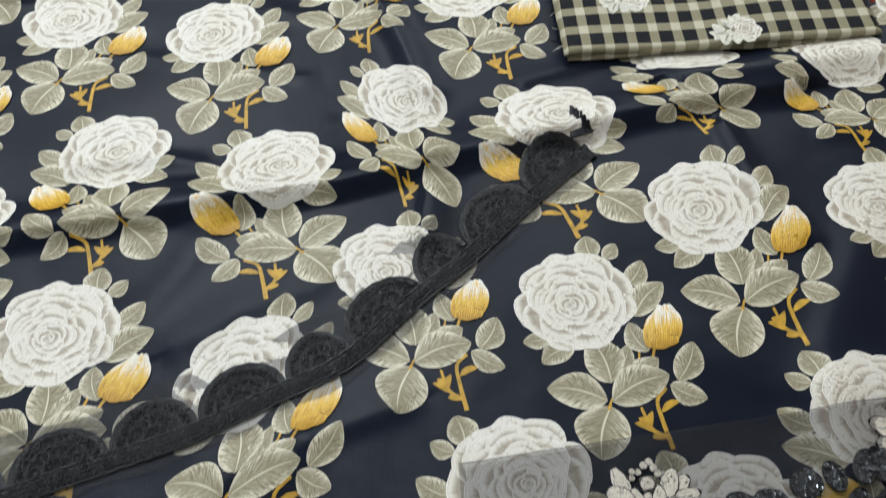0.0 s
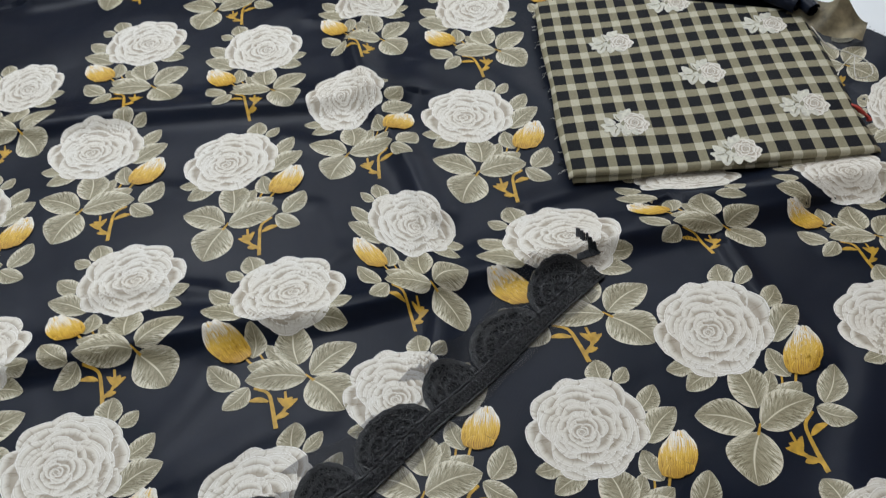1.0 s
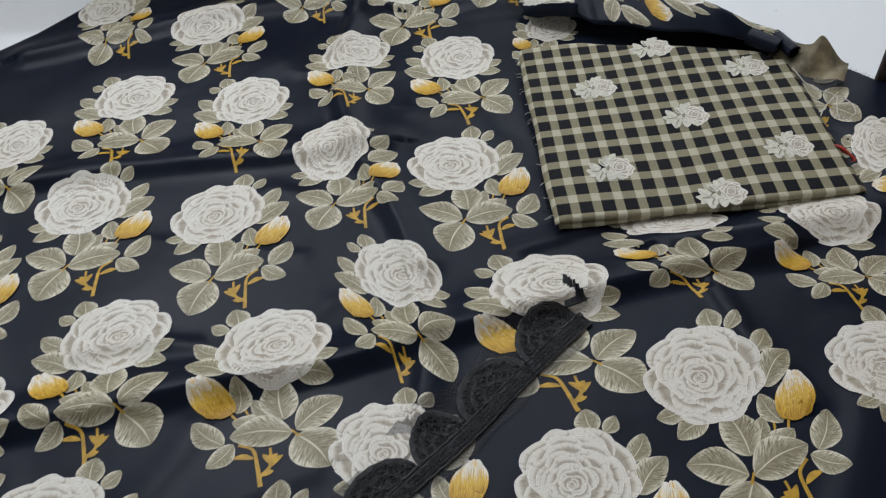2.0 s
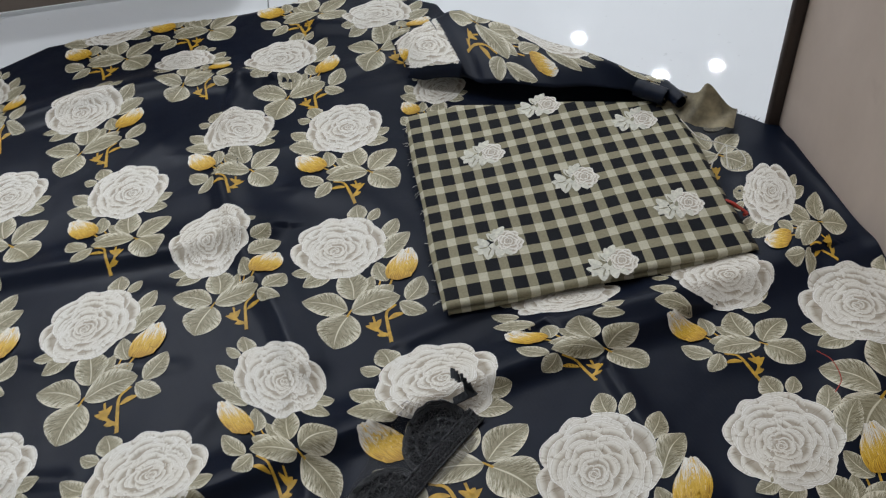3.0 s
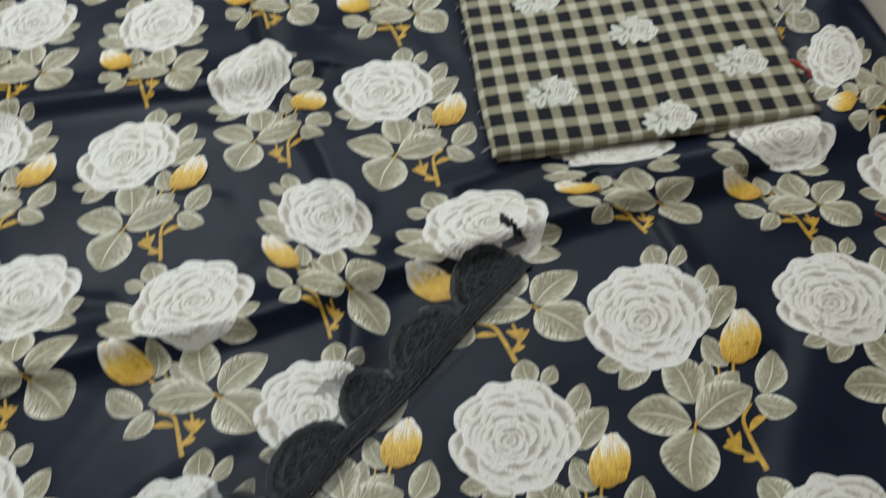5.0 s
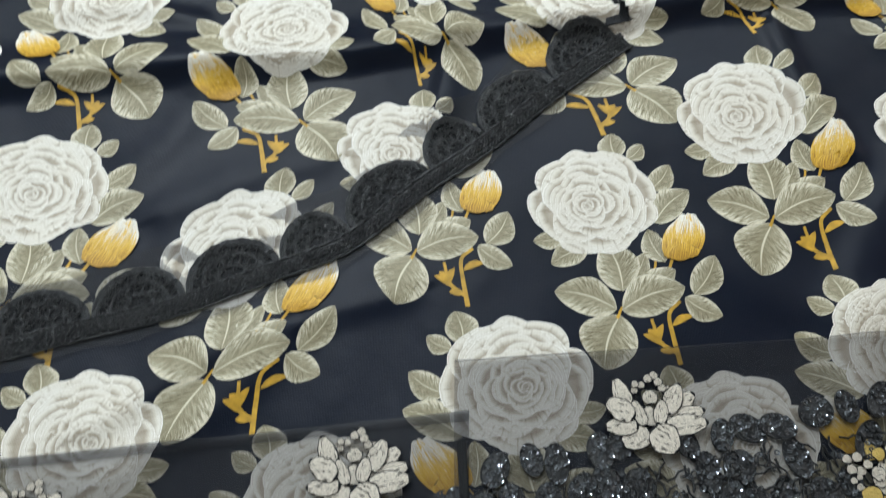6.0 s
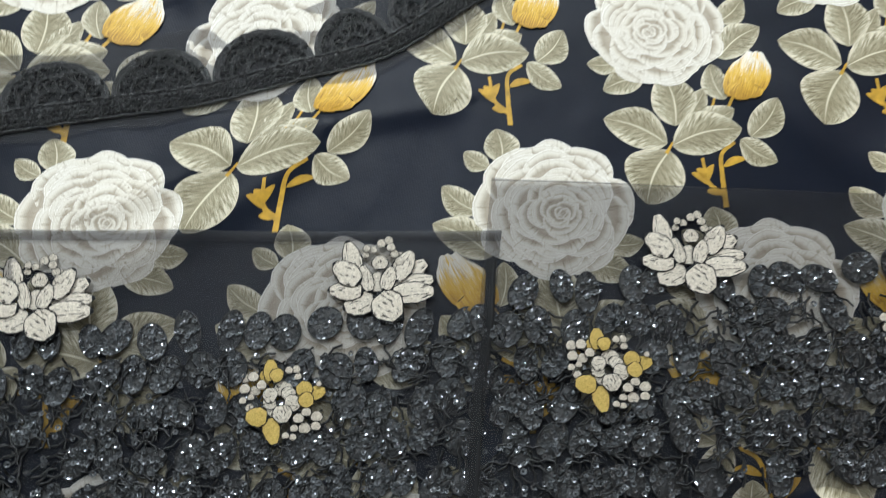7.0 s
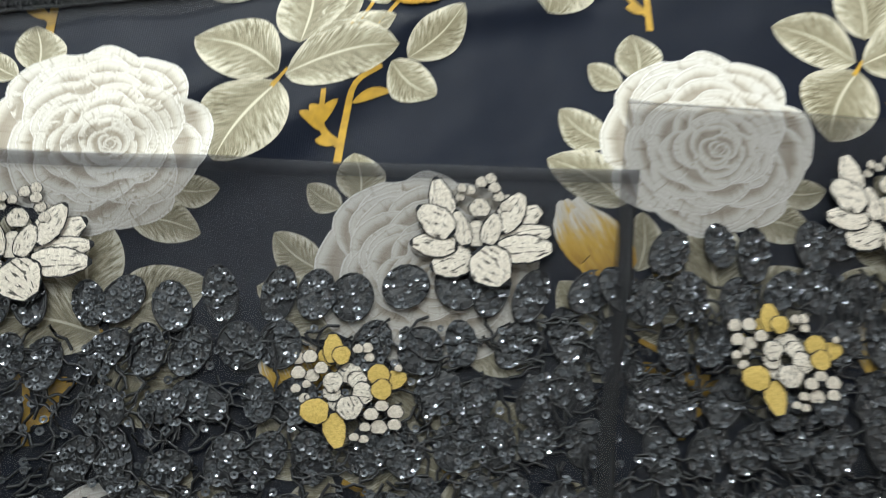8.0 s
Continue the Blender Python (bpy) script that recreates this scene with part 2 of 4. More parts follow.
def box(bm, lo, hi, bevel=0.0):
    r = bmesh.ops.create_cube(bm, size=1.0)
    c = [(a + b) / 2 for a, b in zip(lo, hi)]
    s = [b - a for a, b in zip(lo, hi)]
    for v in r["verts"]:
        v.co = Vector([c[i] + v.co[i] * s[i] for i in range(3)])
    if bevel:
        es = {e for v in r["verts"] for e in v.link_edges}
        bmesh.ops.bevel(bm, geom=list(es), offset=bevel, segments=2, affect="EDGES", profile=0.5)


def tube_points(path, radius, sides=6):
    """Vertices and faces of a round cord along a list of points."""
    vs, fs = [], []
    path = [Vector(p) for p in path]
    for i, p in enumerate(path):
        d = (path[min(i + 1, len(path) - 1)] - path[max(i - 1, 0)]).normalized()
        a = d.orthogonal().normalized()
        b = d.cross(a)
        for k in range(sides):
            w = 2 * math.pi * k / sides
            vs.append(p + a * radius * math.cos(w) + b * radius * math.sin(w))
    for i in range(len(path) - 1):
        for k in range(sides):
            k2 = (k + 1) % sides
            fs.append((i * sides + k, i * sides + k2, (i + 1) * sides + k2, (i + 1) * sides + k))
    return vs, fs


def smooth_line(points, per=8):
    """Catmull-Rom points through a short list."""
    P = [Vector(p) for p in points]
    P = [2 * P[0] - P[1]] + P + [2 * P[-1] - P[-2]]
    out = []
    for i in range(1, len(P) - 2):
        for k in range(per):
            t = k / per
            a, b, c, d = P[i - 1:i + 3]
            out.append(0.5 * ((2 * b) + (c - a) * t + (2 * a - 5 * b + 4 * c - d) * t * t + (3 * b - a - 3 * c + d) * t ** 3))
    out.append(P[-2])
    return out


# ---- the room ----
def plane_box(name, lo, hi, mat, label, category):
    bm = bmesh.new()
    box(bm, lo, hi)
    me = bpy.data.meshes.new(name)
    bm.to_mesh(me)
    bm.free()
    me.materials.append(mat)
    return tagged(new(name, me), label, category, kind="structure")


X0, X1, Y0, Y1 = -2.8, 3.6, -2.6, 6.2
GROUT = make_plain("grey_grout", (0.36, 0.36, 0.36), 0.1, 40.0, 0.8)
plane_box("wall_west", (X0 - 0.15, Y0, FLOOR), (X0, Y1, CEILING), PAINT, "plain white painted room wall", "wall")
plane_box("wall_east", (X1, Y0, FLOOR), (X1 + 0.15, Y1, CEILING), PAINT, "plain white painted room wall", "wall")
plane_box("wall_north", (X0, Y1, FLOOR), (X1, Y1 + 0.15, CEILING), PAINT, "plain white painted room wall", "wall")
plane_box("wall_south", (X0, Y0 - 0.15, FLOOR), (X1, Y0, CEILING), PAINT, "plain white painted room wall", "wall")
plane_box("ceiling", (X0, Y0, CEILING), (X1, Y1, CEILING + 0.15), PAINT, "flat white painted ceiling", "ceiling")
floor = plane_box("floor", (X0, Y0, -0.12), (X1, Y1, FLOOR - 0.012), GROUT, "glossy white square floor tiles with thin grey joints", "floor")

# the five added fill lights get the same frame as the reflected lamps
for k, (x, y) in enumerate(LAMPS):
    lamp(x, y)
    bm = bmesh.new()
    for lo, hi in (((-0.08, -0.08), (0.08, -0.058)), ((-0.08, 0.058), (0.08, 0.08)), ((-0.08, -0.058), (-0.058, 0.058)), ((0.058, -0.058), (0.08, 0.058))):
        box(bm, (x + lo[0], y + lo[1], CEILING - 0.04), (x + hi[0], y + hi[1], CEILING - 0.001), 0.003)
    me = bpy.data.meshes.new("ceiling_lamp")
    bm.to_mesh(me)
    bm.free()
    me.materials.append(GLOW)
    tagged(new("ceiling_lamp", me), "square white ceiling lamp frame, lit", "lamp", "ceiling lamps")


# ---- the floral cloth: its lie on the floor ----
def far_edge(x):
    """The far rim of the cloth, as y over x."""
    xs = (-1.2, -0.75, -0.56, -0.50, -0.46, -0.36, -0.25, -0.02, 0.10, 0.20, 0.285, 0.307, 0.382, 0.455, 0.531, 0.56, 0.606, 0.626, 0.66)
    ys = (0.55, 0.80, 0.94, 1.00, 1.055, 1.10, 1.10, 1.08, 1.085, 1.055, 0.985, 0.88, 0.79, 0.71, 0.64, 0.62, 0.580, 0.556, 0.535)
    return np.interp(x, xs, ys)


def seg_ridge(x, y, pts, height, width, flat=1.0):
    """A soft fold along a short polyline; flat under 1 makes its far side gentler."""
    far = 4 * width / flat
    px0, px1 = min(p[0] for p in pts) - far, max(p[0] for p in pts) + far
    py0, py1 = min(p[1] for p in pts) - far, max(p[1] for p in pts) + far
    if np.ndim(x) == 0 and not (px0 < x < px1 and py0 < y < py1):
        return 0.0
    best = np.full(np.shape(x), 1e9)
    for (ax, ay), (bx, by) in zip(pts[:-1], pts[1:]):
        dx, dy = bx - ax, by - ay
        n = dx * dx + dy * dy
        t = np.clip(((x - ax) * dx + (y - ay) * dy) / n, 0, 1)
        px, py = x - ax - t * dx, y - ay - t * dy
        side = dx * py - dy * px
        d = np.sqrt(px * px + py * py) * np.where(side > 0, flat, 1.0)
        best = np.minimum(best, d)
    return height * np.exp(-(best / width) ** 2)


FOLDS = [
    ([(-0.9, 0.17), (-0.42, 0.183), (-0.205, 0.206), (-0.06, 0.214), (0.10, 0.244), (0.24, 0.272), (0.33, 0.285), (0.41, 0.292)], 0.017, 0.012, 0.35),
    ([(0.30, 0.315), (0.42, 0.318), (0.52, 0.325), (0.56, 0.33)], 0.015, 0.018, 0.5),
    ([(-0.6, 0.545), (-0.37, 0.565), (-0.106, 0.54), (0.0, 0.54)], 0.013, 0.016, 0.5),
    ([(0.02, 0.30), (0.035, 0.22), (0.02, 0.15)], 0.009, 0.012, 0.6),
    ([(-0.06, 0.66), (-0.035, 0.53), (0.012, 0.40), (0.03, 0.33)], 0.012, 0.015, 0.7),
    ([(-0.03, 0.86), (-0.055, 0.77), (-0.04, 0.70)], 0.011, 0.014, 0.7),
    ([(0.33, 0.25), (0.34, 0.19), (0.37, 0.11)], 0.008, 0.009, 0.6),
    ([(-0.55, 0.86), (-0.30, 0.895), (-0.13, 0.90), (0.0, 0.86)], 0.014, 0.018, 0.45),
    ([(0.05, 0.60), (0.13, 0.56), (0.18, 0.47)], 0.006, 0.025, 0.8),
    ([(0.42, 0.10), (0.36, 0.0), (0.34, -0.1)], 0.007, 0.022, 0.7),
    ([(0.22, 0.02), (0.30, -0.03), (0.38, -0.04)], 0.005, 0.02, 0.7),
    ([(0.56, 0.42), (0.60, 0.33), (0.58, 0.22), (0.52, 0.15)], 0.007, 0.024, 0.7),
    ([(0.10, 0.98), (0.20, 0.93), (0.27, 0.86)], 0.012, 0.022, 0.7),
    ([(-0.30, 0.02), (-0.34, -0.10), (-0.33, -0.22)], 0.005, 0.03, 0.7),
    ([(0.645, 0.50), (0.645, 0.05)], 0.005, 0.014, 1.0),
]


def soft_creases(count, seed):
    """Short shallow wrinkles scattered over the cloth."""
    r = random.Random(seed)
    out = []
    for k in range(count):
        x, y, a, ln = r.uniform(-0.55, 0.55), r.uniform(-0.2, 0.95), r.uniform(-1.1, 0.9), r.uniform(0.05, 0.13)
        bend = r.uniform(-0.4, 0.4)
        mid = (x + ln * math.cos(a), y + ln * math.sin(a))
        out.append(([(x, y), mid, (mid[0] + ln * math.cos(a + bend), mid[1] + ln * math.sin(a + bend))], r.uniform(0.002, 0.005), r.uniform(0.009, 0.017), r.uniform(0.5, 1.0)))
    return out


CREASES = soft_creases(20, 3)


def lie(x, y):
    """Height of the cloth over the floor."""
    x, y = np.asarray(x, float), np.asarray(y, float)
    h = -0.0015 + 0.0022 * np.sin(9 * x + 4 * y) + 0.0022 * np.sin(5 * x - 13 * y + 1.0) + 0.0007 * np.sin(31 * x + 17 * y) + 0.0006 * np.sin(23 * x - 37 * y + 2)
    for pts, height, width, flat in FOLDS:
        h = h + seg_ridge(x, y, pts, height, width, flat)
    for pts, height, width, flat in CREASES:
        h = h + seg_ridge(x, y, pts, height, width, flat)
    return np.maximum(h, FLOOR + 0.0015)


cloth = tagged(new("floral_cloth"), "navy satin cloth printed with large cream roses, spread over floor", "cloth")


def build_sheet():
    nx, ny = 520, 560
    xs = np.linspace(-0.95, 0.6415, nx)
    t = np.linspace(0, 1, ny)
    rim = far_edge(xs)
    gx = np.repeat(xs[None, :], ny, 0)
    gy = -0.62 + t[:, None] * (rim[None, :] + 0.62)
    gz = lie(gx, gy)
    # the rim drops to the floor
    gz = FLOOR + (gz - FLOOR) * np.clip((rim[None, :] - gy) / 0.012 + 0.15, 0.15, 1)
    verts = np.stack([gx, gy, gz], -1).reshape(-1, 3)
    idx = np.arange(nx * ny).reshape(ny, nx)
    f = np.stack([idx[:-1, :-1], idx[:-1, 1:], idx[1:, 1:], idx[1:, :-1]], -1).reshape(-1, 4)
    # a turned-down rim gives the cloth its thickness
    n0 = len(verts)
    low = np.stack([xs, rim, np.full(nx, FLOOR + 0.0003)], -1)
    verts = np.vstack([verts, low])
    rimf = [(idx[-1, i], idx[-1, i + 1], n0 + i + 1, n0 + i) for i in range(nx - 1)]
    return mesh_of("sheet", verts, list(f) + rimf, mats=[SATIN])


child("sheet", build_sheet(), cloth)


# ---- the printed rose motif, in metres about the bloom's middle ----
class Print:
    """Collects flat printed shapes with their own UVs and stacking order."""

    def __init__(self):
        self.v, self.f, self.uv, self.slot, self.n = [], [], [], [], 0

    def patch(self, grid, uvs, slot, lift):
        rows, cols = len(grid), len(grid[0])
        b = len(self.v)
        for r in range(rows):
            for c in range(cols):
                self.v.append((grid[r][c][0], grid[r][c][1], lift))
                self.uv.append(uvs[r][c])
        for r in range(rows - 1):
            for c in range(cols - 1):
                self.f.append((b + r * cols + c, b + r * cols + c + 1, b + (r + 1) * cols + c + 1, b + (r + 1) * cols + c))
                self.slot.append(slot)

    def leaf(self, base, tip, width, lift, rng, slot=0, fat=0.45, bend=0.08):
        bx, by = base
        dx, dy = tip[0] - bx, tip[1] - by
        ln = math.hypot(dx, dy)
        ex, ey = dx / ln, dy / ln
        side = rng.choice((-1, 1)) * bend * ln
        off = rng.uniform(0, 50)
        grid, uvs = [], []
        rows = 18
        for r in range(rows):
            v = r / (rows - 1)
            w = 0.50 * width * (math.sin(math.pi * v ** 0.92) ** 0.72 if 0 < v < 1 else 0.0)
            mid = side * math.sin(math.pi * v)
            row, ruv = [], []
            for c in (-1, -0.75, -0.5, -0.25, 0, 0.25, 0.5, 0.75, 1):
                px = bx + ex * ln * v - ey * (mid + c * w)
                py = by + ey * ln * v + ex * (mid + c * w)
                row.append((px, py))
                ruv.append((c, v))
            grid.append(row)
            uvs.append(ruv)
        self.patch(grid, uvs, slot, lift)

    def petal(self, ang, r0, r1, half, squash, lift, rng, slot=0, centre=(0, 0)):
        cols, rows = 15, 5
        ph, off = rng.uniform(0, 6), rng.uniform(0, 30)
        skew = rng.uniform(-0.75, 0.75)
        grid, uvs = [], []
        for r in range(rows):
            v = r / (rows - 1)
            row, ruv = [], []
            for c in range(cols):
                s = -1 + 2 * c / (cols - 1)
                rim = r1 * (1 - 0.32 * abs(s) ** 2.4 + 0.020 * math.sin(5.5 * s + ph) + 0.005 * math.sin(13 * s + 2 * ph)) + (r1 - r0) * skew * s * 0.6
                rad = r0 * (1 - 0.10 * s * s) + (rim - r0 * (1 - 0.10 * s * s)) * v
                a = ang + half * s
                row.append((centre[0] + rad * math.cos(a) * squash[0], centre[1] + rad * math.sin(a) * squash[1]))
                ruv.append((off + s, v))
            grid.append(row)
            uvs.append(ruv)
        self.patch(grid, uvs, slot, lift)

    def band(self, pts, w0, w1, lift, slot=0):
        grid, uvs = [], []
        line = smooth_line([(p[0], p[1], 0) for p in pts], 4)
        for i, p in enumerate(line):
            d = (line[min(i + 1, len(line) - 1)] - line[max(i - 1, 0)]).normalized()
            t = i / (len(line) - 1)
            w = 0.5 * (w0 + (w1 - w0) * t)
            grid.append([(p.x - d.y * w, p.y + d.x * w), (p.x + d.y * w, p.y - d.x * w)])
            uvs.append([(-1, t), (1, t)])
        self.patch(grid, uvs, slot, lift)


def cm(*p):
    return (p[0] / 100, p[1] / 100)


RINGS = [(5.75, 8, 2.1), (5.25, 7, 2.0), (4.7, 8, 1.9), (4.2, 6, 1.8), (3.7, 7, 1.7), (3.2, 6, 1.6), (2.7, 6, 1.5), (2.25, 5, 1.3), (1.8, 5, 1.1), (1.4, 5, 1.0), (1.0, 4, 0.8), (0.62, 4, 0.55), (0.3, 3, 0.3)]


def make_bloom(rng):
    p = Print()
    lift = 0.0005
    core = [(0.0, 0.0), (0.0006, 0.0)]
    p.v += [(x, y, 0.0003) for x, y in core]
    p.uv += [(0, 0.75), (0, 0.75)]
    for k, (r, n, deep) in enumerate(RINGS):
        turn = rng.uniform(0, 6)
        for i in range(n):
            rr = r * (rng.uniform(0.96, 1.04) if k == 0 else rng.uniform(0.92, 1.06)) / 100
            a = turn + 2 * math.pi * (i + rng.uniform(-0.33, 0.33)) / n
            first = len(p.v)
            p.petal(a, max(0.0, rr - deep / 100), rr, math.pi / n * rng.uniform(1.45, 1.95), (1.0, 0.91), lift, rng, centre=cm(0.45 - 0.045 * k, 0.45 - 0.04 * k))
            # a narrow hidden foot joins each petal to the middle
            foot = [p.v[first + 7][:2], p.v[first + 8][:2]]
            for q in range(1, 8):
                w = 1 - q / 8
                p.v += [(core[c][0] + (foot[c][0] - core[c][0]) * w, core[c][1] + (foot[c][1] - core[c][1]) * w, 0.0003) for c in (0, 1)]
                p.uv += [(0, 0.75), (0, 0.75)]
            ids = [(first + 7, first + 8)] + [(len(p.v) - 14 + 2 * q, len(p.v) - 13 + 2 * q) for q in range(7)] + [(0, 1)]
            p.f += [(a0, b0, b1, a1) for (a0, b0), (a1, b1) in zip(ids[:-1], ids[1:])]
            p.slot += [0] * 8
            lift += 0.000006
    return p


LEAVES = (
    ((2.2, -10.0), (0.7, -14.6), 4.9), ((2.9, -7.9), (7.1, -6.0), 2.7), ((2.9, -7.4), (4.7, -4.4), 1.8), ((2.6, -7.9), (1.3, -3.5), 3.7),
    ((2.0, -9.5), (-3.2, -8.0), 3.4), ((2.4, -9.6), (7.8, -7.5), 3.6), ((8.5, -8.1), (10.4, -4.8), 2.6), ((7.7, -8.4), (10.7, -9.9), 2.1),
    ((5.5, 1.6), (7.5, 4.2), 2.2), ((5.7, -1.7), (9.0, 1.7), 2.8), ((6.3, -5.3), (5.0, -2.3), 2.1), ((2.8, 4.8), (2.4, 7.4), 2.6),
    ((3.8, 4.7), (5.2, 6.3), 1.6), ((-0.2, -4.1), (-3.4, -5.6), 2.3), ((-2.3, -2.9), (-4.9, -3.5), 1.7),
)


def make_one_leaf(k, rng):
    p = Print()
    base, tip, w = LEAVES[k]
    p.leaf(cm(*base), cm(*tip), w / 100, 0.00025 + 0.00001 * k, rng)
    return p


def make_stems(rng):
    p = Print()
    z = 0.00024
    p.band([cm(6.9, -14.0), cm(6.45, -11.6), cm(6.3, -9.8), cm(7.3, -8.7)], 0.0042, 0.0026, z)
    p.band([cm(6.6, -13.0), cm(5.4, -12.2), cm(4.8, -10.3)], 0.0040, 0.0024, z)
    p.band([cm(4.9, -6.6), cm(4.8, -5.2), cm(4.6, -4.0)], 0.002, 0.002, z)
    p.band([cm(5.2, -6.6), cm(5.5, -5.2), cm(5.3, -4.0)], 0.002, 0.002, z)
    p.band([cm(6.2, -7.4), cm(6.5, -6.2), cm(6.9, -5.0)], 0.002, 0.0025, z)
    p.band([cm(1.95, -10.3), cm(2.15, -9.9), cm(2.4, -9.3)], 0.003, 0.0015, 0.00045)
    for base, tip in (((5.5, -12.4), (4.0, -11.6)), ((5.2, -11.9), (4.4, -11.2)), ((5.3, -12.1), (5.7, -10.7)), ((6.5, -10.8), (8.3, -9.9)), ((6.4, -13.0), (5.3, -12.9))):
        p.leaf(cm(*base), cm(*tip), 0.0062, z + 0.00002, rng, bend=0.1)
    return p


def make_budprint(rng):
    p = Print()
    z = 0.0012
    cx, cy = 8.05, -2.75
    base = None
    for i, (dx, half, top) in enumerate(((-1.0, 0.80, 1.6), (1.0, 0.80, 1.7), (-0.45, 0.85, 2.0), (0.5, 0.85, 2.1), (0.0, 0.75, 1.5), (0.0, 1.45, -0.9))):
        grid, uvs = [], []
        off = rng.uniform(0, 30)
        first = len(p.v)
        for r in range(9):
            v = r / 8
            w = half * (1 - (abs(2 * v - 1) / 1.22) ** 4)
            y = -2.3 + (top + 2.3) * v
            x0 = dx * (0.62 + 0.38 * math.sin(math.pi * v)) + 0.24 * y
            grid.append([cm(cx + x0 + s * w, cy + y + (0.12 * math.cos(s * 4 + i) - 0.35 * s * s) * v - (0.25 * (1 - s * s) * (1 - v) if i == 5 else 0)) for s in (-1, -0.5, 0, 0.5, 1)])
            uvs.append([(off + s * 0.8, v if i < 5 else 0.4 * v) for s in (-1, -0.5, 0, 0.5, 1)])
        p.patch(grid, uvs, 0, z)
        if base is not None:
            p.f.append((base + 2, first + 2, first + 3, base + 3))
            p.slot.append(0)
        base = first
        z += 0.00003
    return p


def mirrored(p):
    """The print mirrored left to right."""
    q = Print()
    q.f, q.uv, q.slot = [tuple(reversed(f)) for f in p.f], p.uv, p.slot
    q.v = [(-x, y, z) for x, y, z in p.v]
    return q


rng = random.Random(7)
KINDS = {"R": [("printed_rose", make_bloom(rng), PETAL), ("printed_bud", make_budprint(rng), BUD), ("printed_stem", make_stems(rng), STEM)] + [("printed_leaf", make_one_leaf(k, rng), LEAF) for k in range(len(LEAVES))]}
KINDS["L"] = [(n, mirrored(p), m) for n, p, m in KINDS["R"]]
HINT = {"printed_leaf": "olive and cream printed leaf", "printed_stem": "golden printed stem", "printed_rose": "cream white printed rose", "printed_bud": "golden yellow printed rosebud"}


def on_floor(x, y):
    keep = (y < far_edge(x) - 0.004) & (y > -0.617) & (x < 0.6405)
    return np.stack([x, y, lie(x, y)], -1), keep


def motif(kind, x, y, a, b, c, d, surface=on_floor, only=None, cut=None):
    """Prints one rose spray at (x, y), its axes turned and stretched by the 2 x 2 map (a b / c d)."""
    spray = None
    for name, p, mat in KINDS[kind]:
        if only and name not in only:
            continue
        v = np.array(p.v)
        px, py = x + a * v[:, 0] + b * v[:, 1], y + c * v[:, 0] + d * v[:, 1]
        pos, keep = surface(px, py)
        if cut is not None:
            keep = keep & cut(px, py)
        up = np.array([0, 0, 1.0]) if surface is on_floor else np.array([-0.3, -0.6, 0.74])
        pos = pos + (v[:, 2:3] + 0.00045) * up
        f = np.array(p.f)
        ok = keep[f].all(1)
        if not ok.any():
            continue
        used = np.unique(f[ok])
        remap = np.zeros(len(v), int)
        remap[used] = np.arange(len(used))
        me = mesh_of(name, pos[used], remap[f[ok]], np.array(p.uv)[used], [mat])
        ob = child(name, me, spray if spray is not None else cloth, HINT[name])
        if spray is None and name == "printed_rose":
            spray = ob


SPRAY = ("printed_bud", "printed_stem", "printed_leaf")
motif("R", -0.330, 0.075, 1.06, 0.17, -0.20, 1.03)
motif("R", -0.153, 0.018, 1.01, 0.23, 0.04, 1.08)
motif("R", -0.017, 0.112, 0.94, 0.01, -0.12, 0.95)
motif("R", 0.147, 0.060, 0.94, 0.02, -0.02, 0.96)
motif("R", 0.284, 0.150, 0.98, 0.08, 0.01, 1.06)
motif("L", 0.089, -0.094, 0.95, -0.41, 0.37, 0.94)
motif("L", -0.235, -0.138, 0.95, -0.41, 0.37, 0.94)
motif("L", -0.054, -0.184, 0.95, -0.41, 0.37, 0.94)
motif("L", 0.252, -0.137, 0.95, -0.41, 0.37, 0.94)
motif("L", 0.387, -0.063, 0.95, -0.41, 0.37, 0.94)
motif("L", -0.293, 0.284, 0.95, -0.41, 0.34, 0.88)
motif("L", -0.119, 0.242, 0.98, -0.41, 0.29, 0.91)
motif("L", 0.011, 0.317, 0.77, -0.33, -0.01, 0.95)
motif("L", 0.170, 0.275, 1.00, -0.46, 0.31, 0.89)
motif("L", 0.319, 0.343, 0.97, -0.22, 0.01, 0.55, only=("printed_rose",))
motif("L", 0.312, 0.330, 0.81, -0.42, 0.10, 0.57, only=SPRAY)
motif("L", 0.480, 0.322, 0.87, -0.08, -0.04, 0.76, only=("printed_rose",))
motif("L", 0.466, 0.313, 0.72, -0.33, 0.19, 0.68, only=SPRAY)
motif("R", 0.585, 0.256, 0.87, 0.50, -0.50, 0.87)
motif("R", -0.212, 0.449, 1.00, 0.13, -0.11, 0.99)
motif("R", -0.391, 0.501, 1.06, 0.14, -0.18, 1.01)
motif("R", -0.071, 0.536, 0.86, 0.16, -0.15, 1.10, only=("printed_rose",))
motif("R", -0.070, 0.522, 0.92, 0.15, -0.20, 0.80, only=SPRAY)
motif("R", 0.078, 0.485, 0.97, 0.14, -0.19, 0.95)
motif("L", -0.179, 0.669, 0.88, -0.35, 0.28, 0.90)
motif("L", -0.350, 0.712, 0.94, -0.41, 0.30, 0.90)
motif("L", -0.031, 0.750, 0.82, -0.30, 0.30, 0.81)
motif("L", 0.115, 0.713, 0.85, -0.38, 0.38, 0.95)
motif("R", -0.124, 0.951, 0.83, 0.12, -0.24, 0.66)
motif("R", 0.026, 0.907, 0.96, 0.12, -0.08, 0.98)
motif("R", -0.271, 0.867, 1.00, 0.13, -0.09, 0.92)
motif("L", -0.505, 0.640, 0.79, -0.34, 0.40, 0.88)
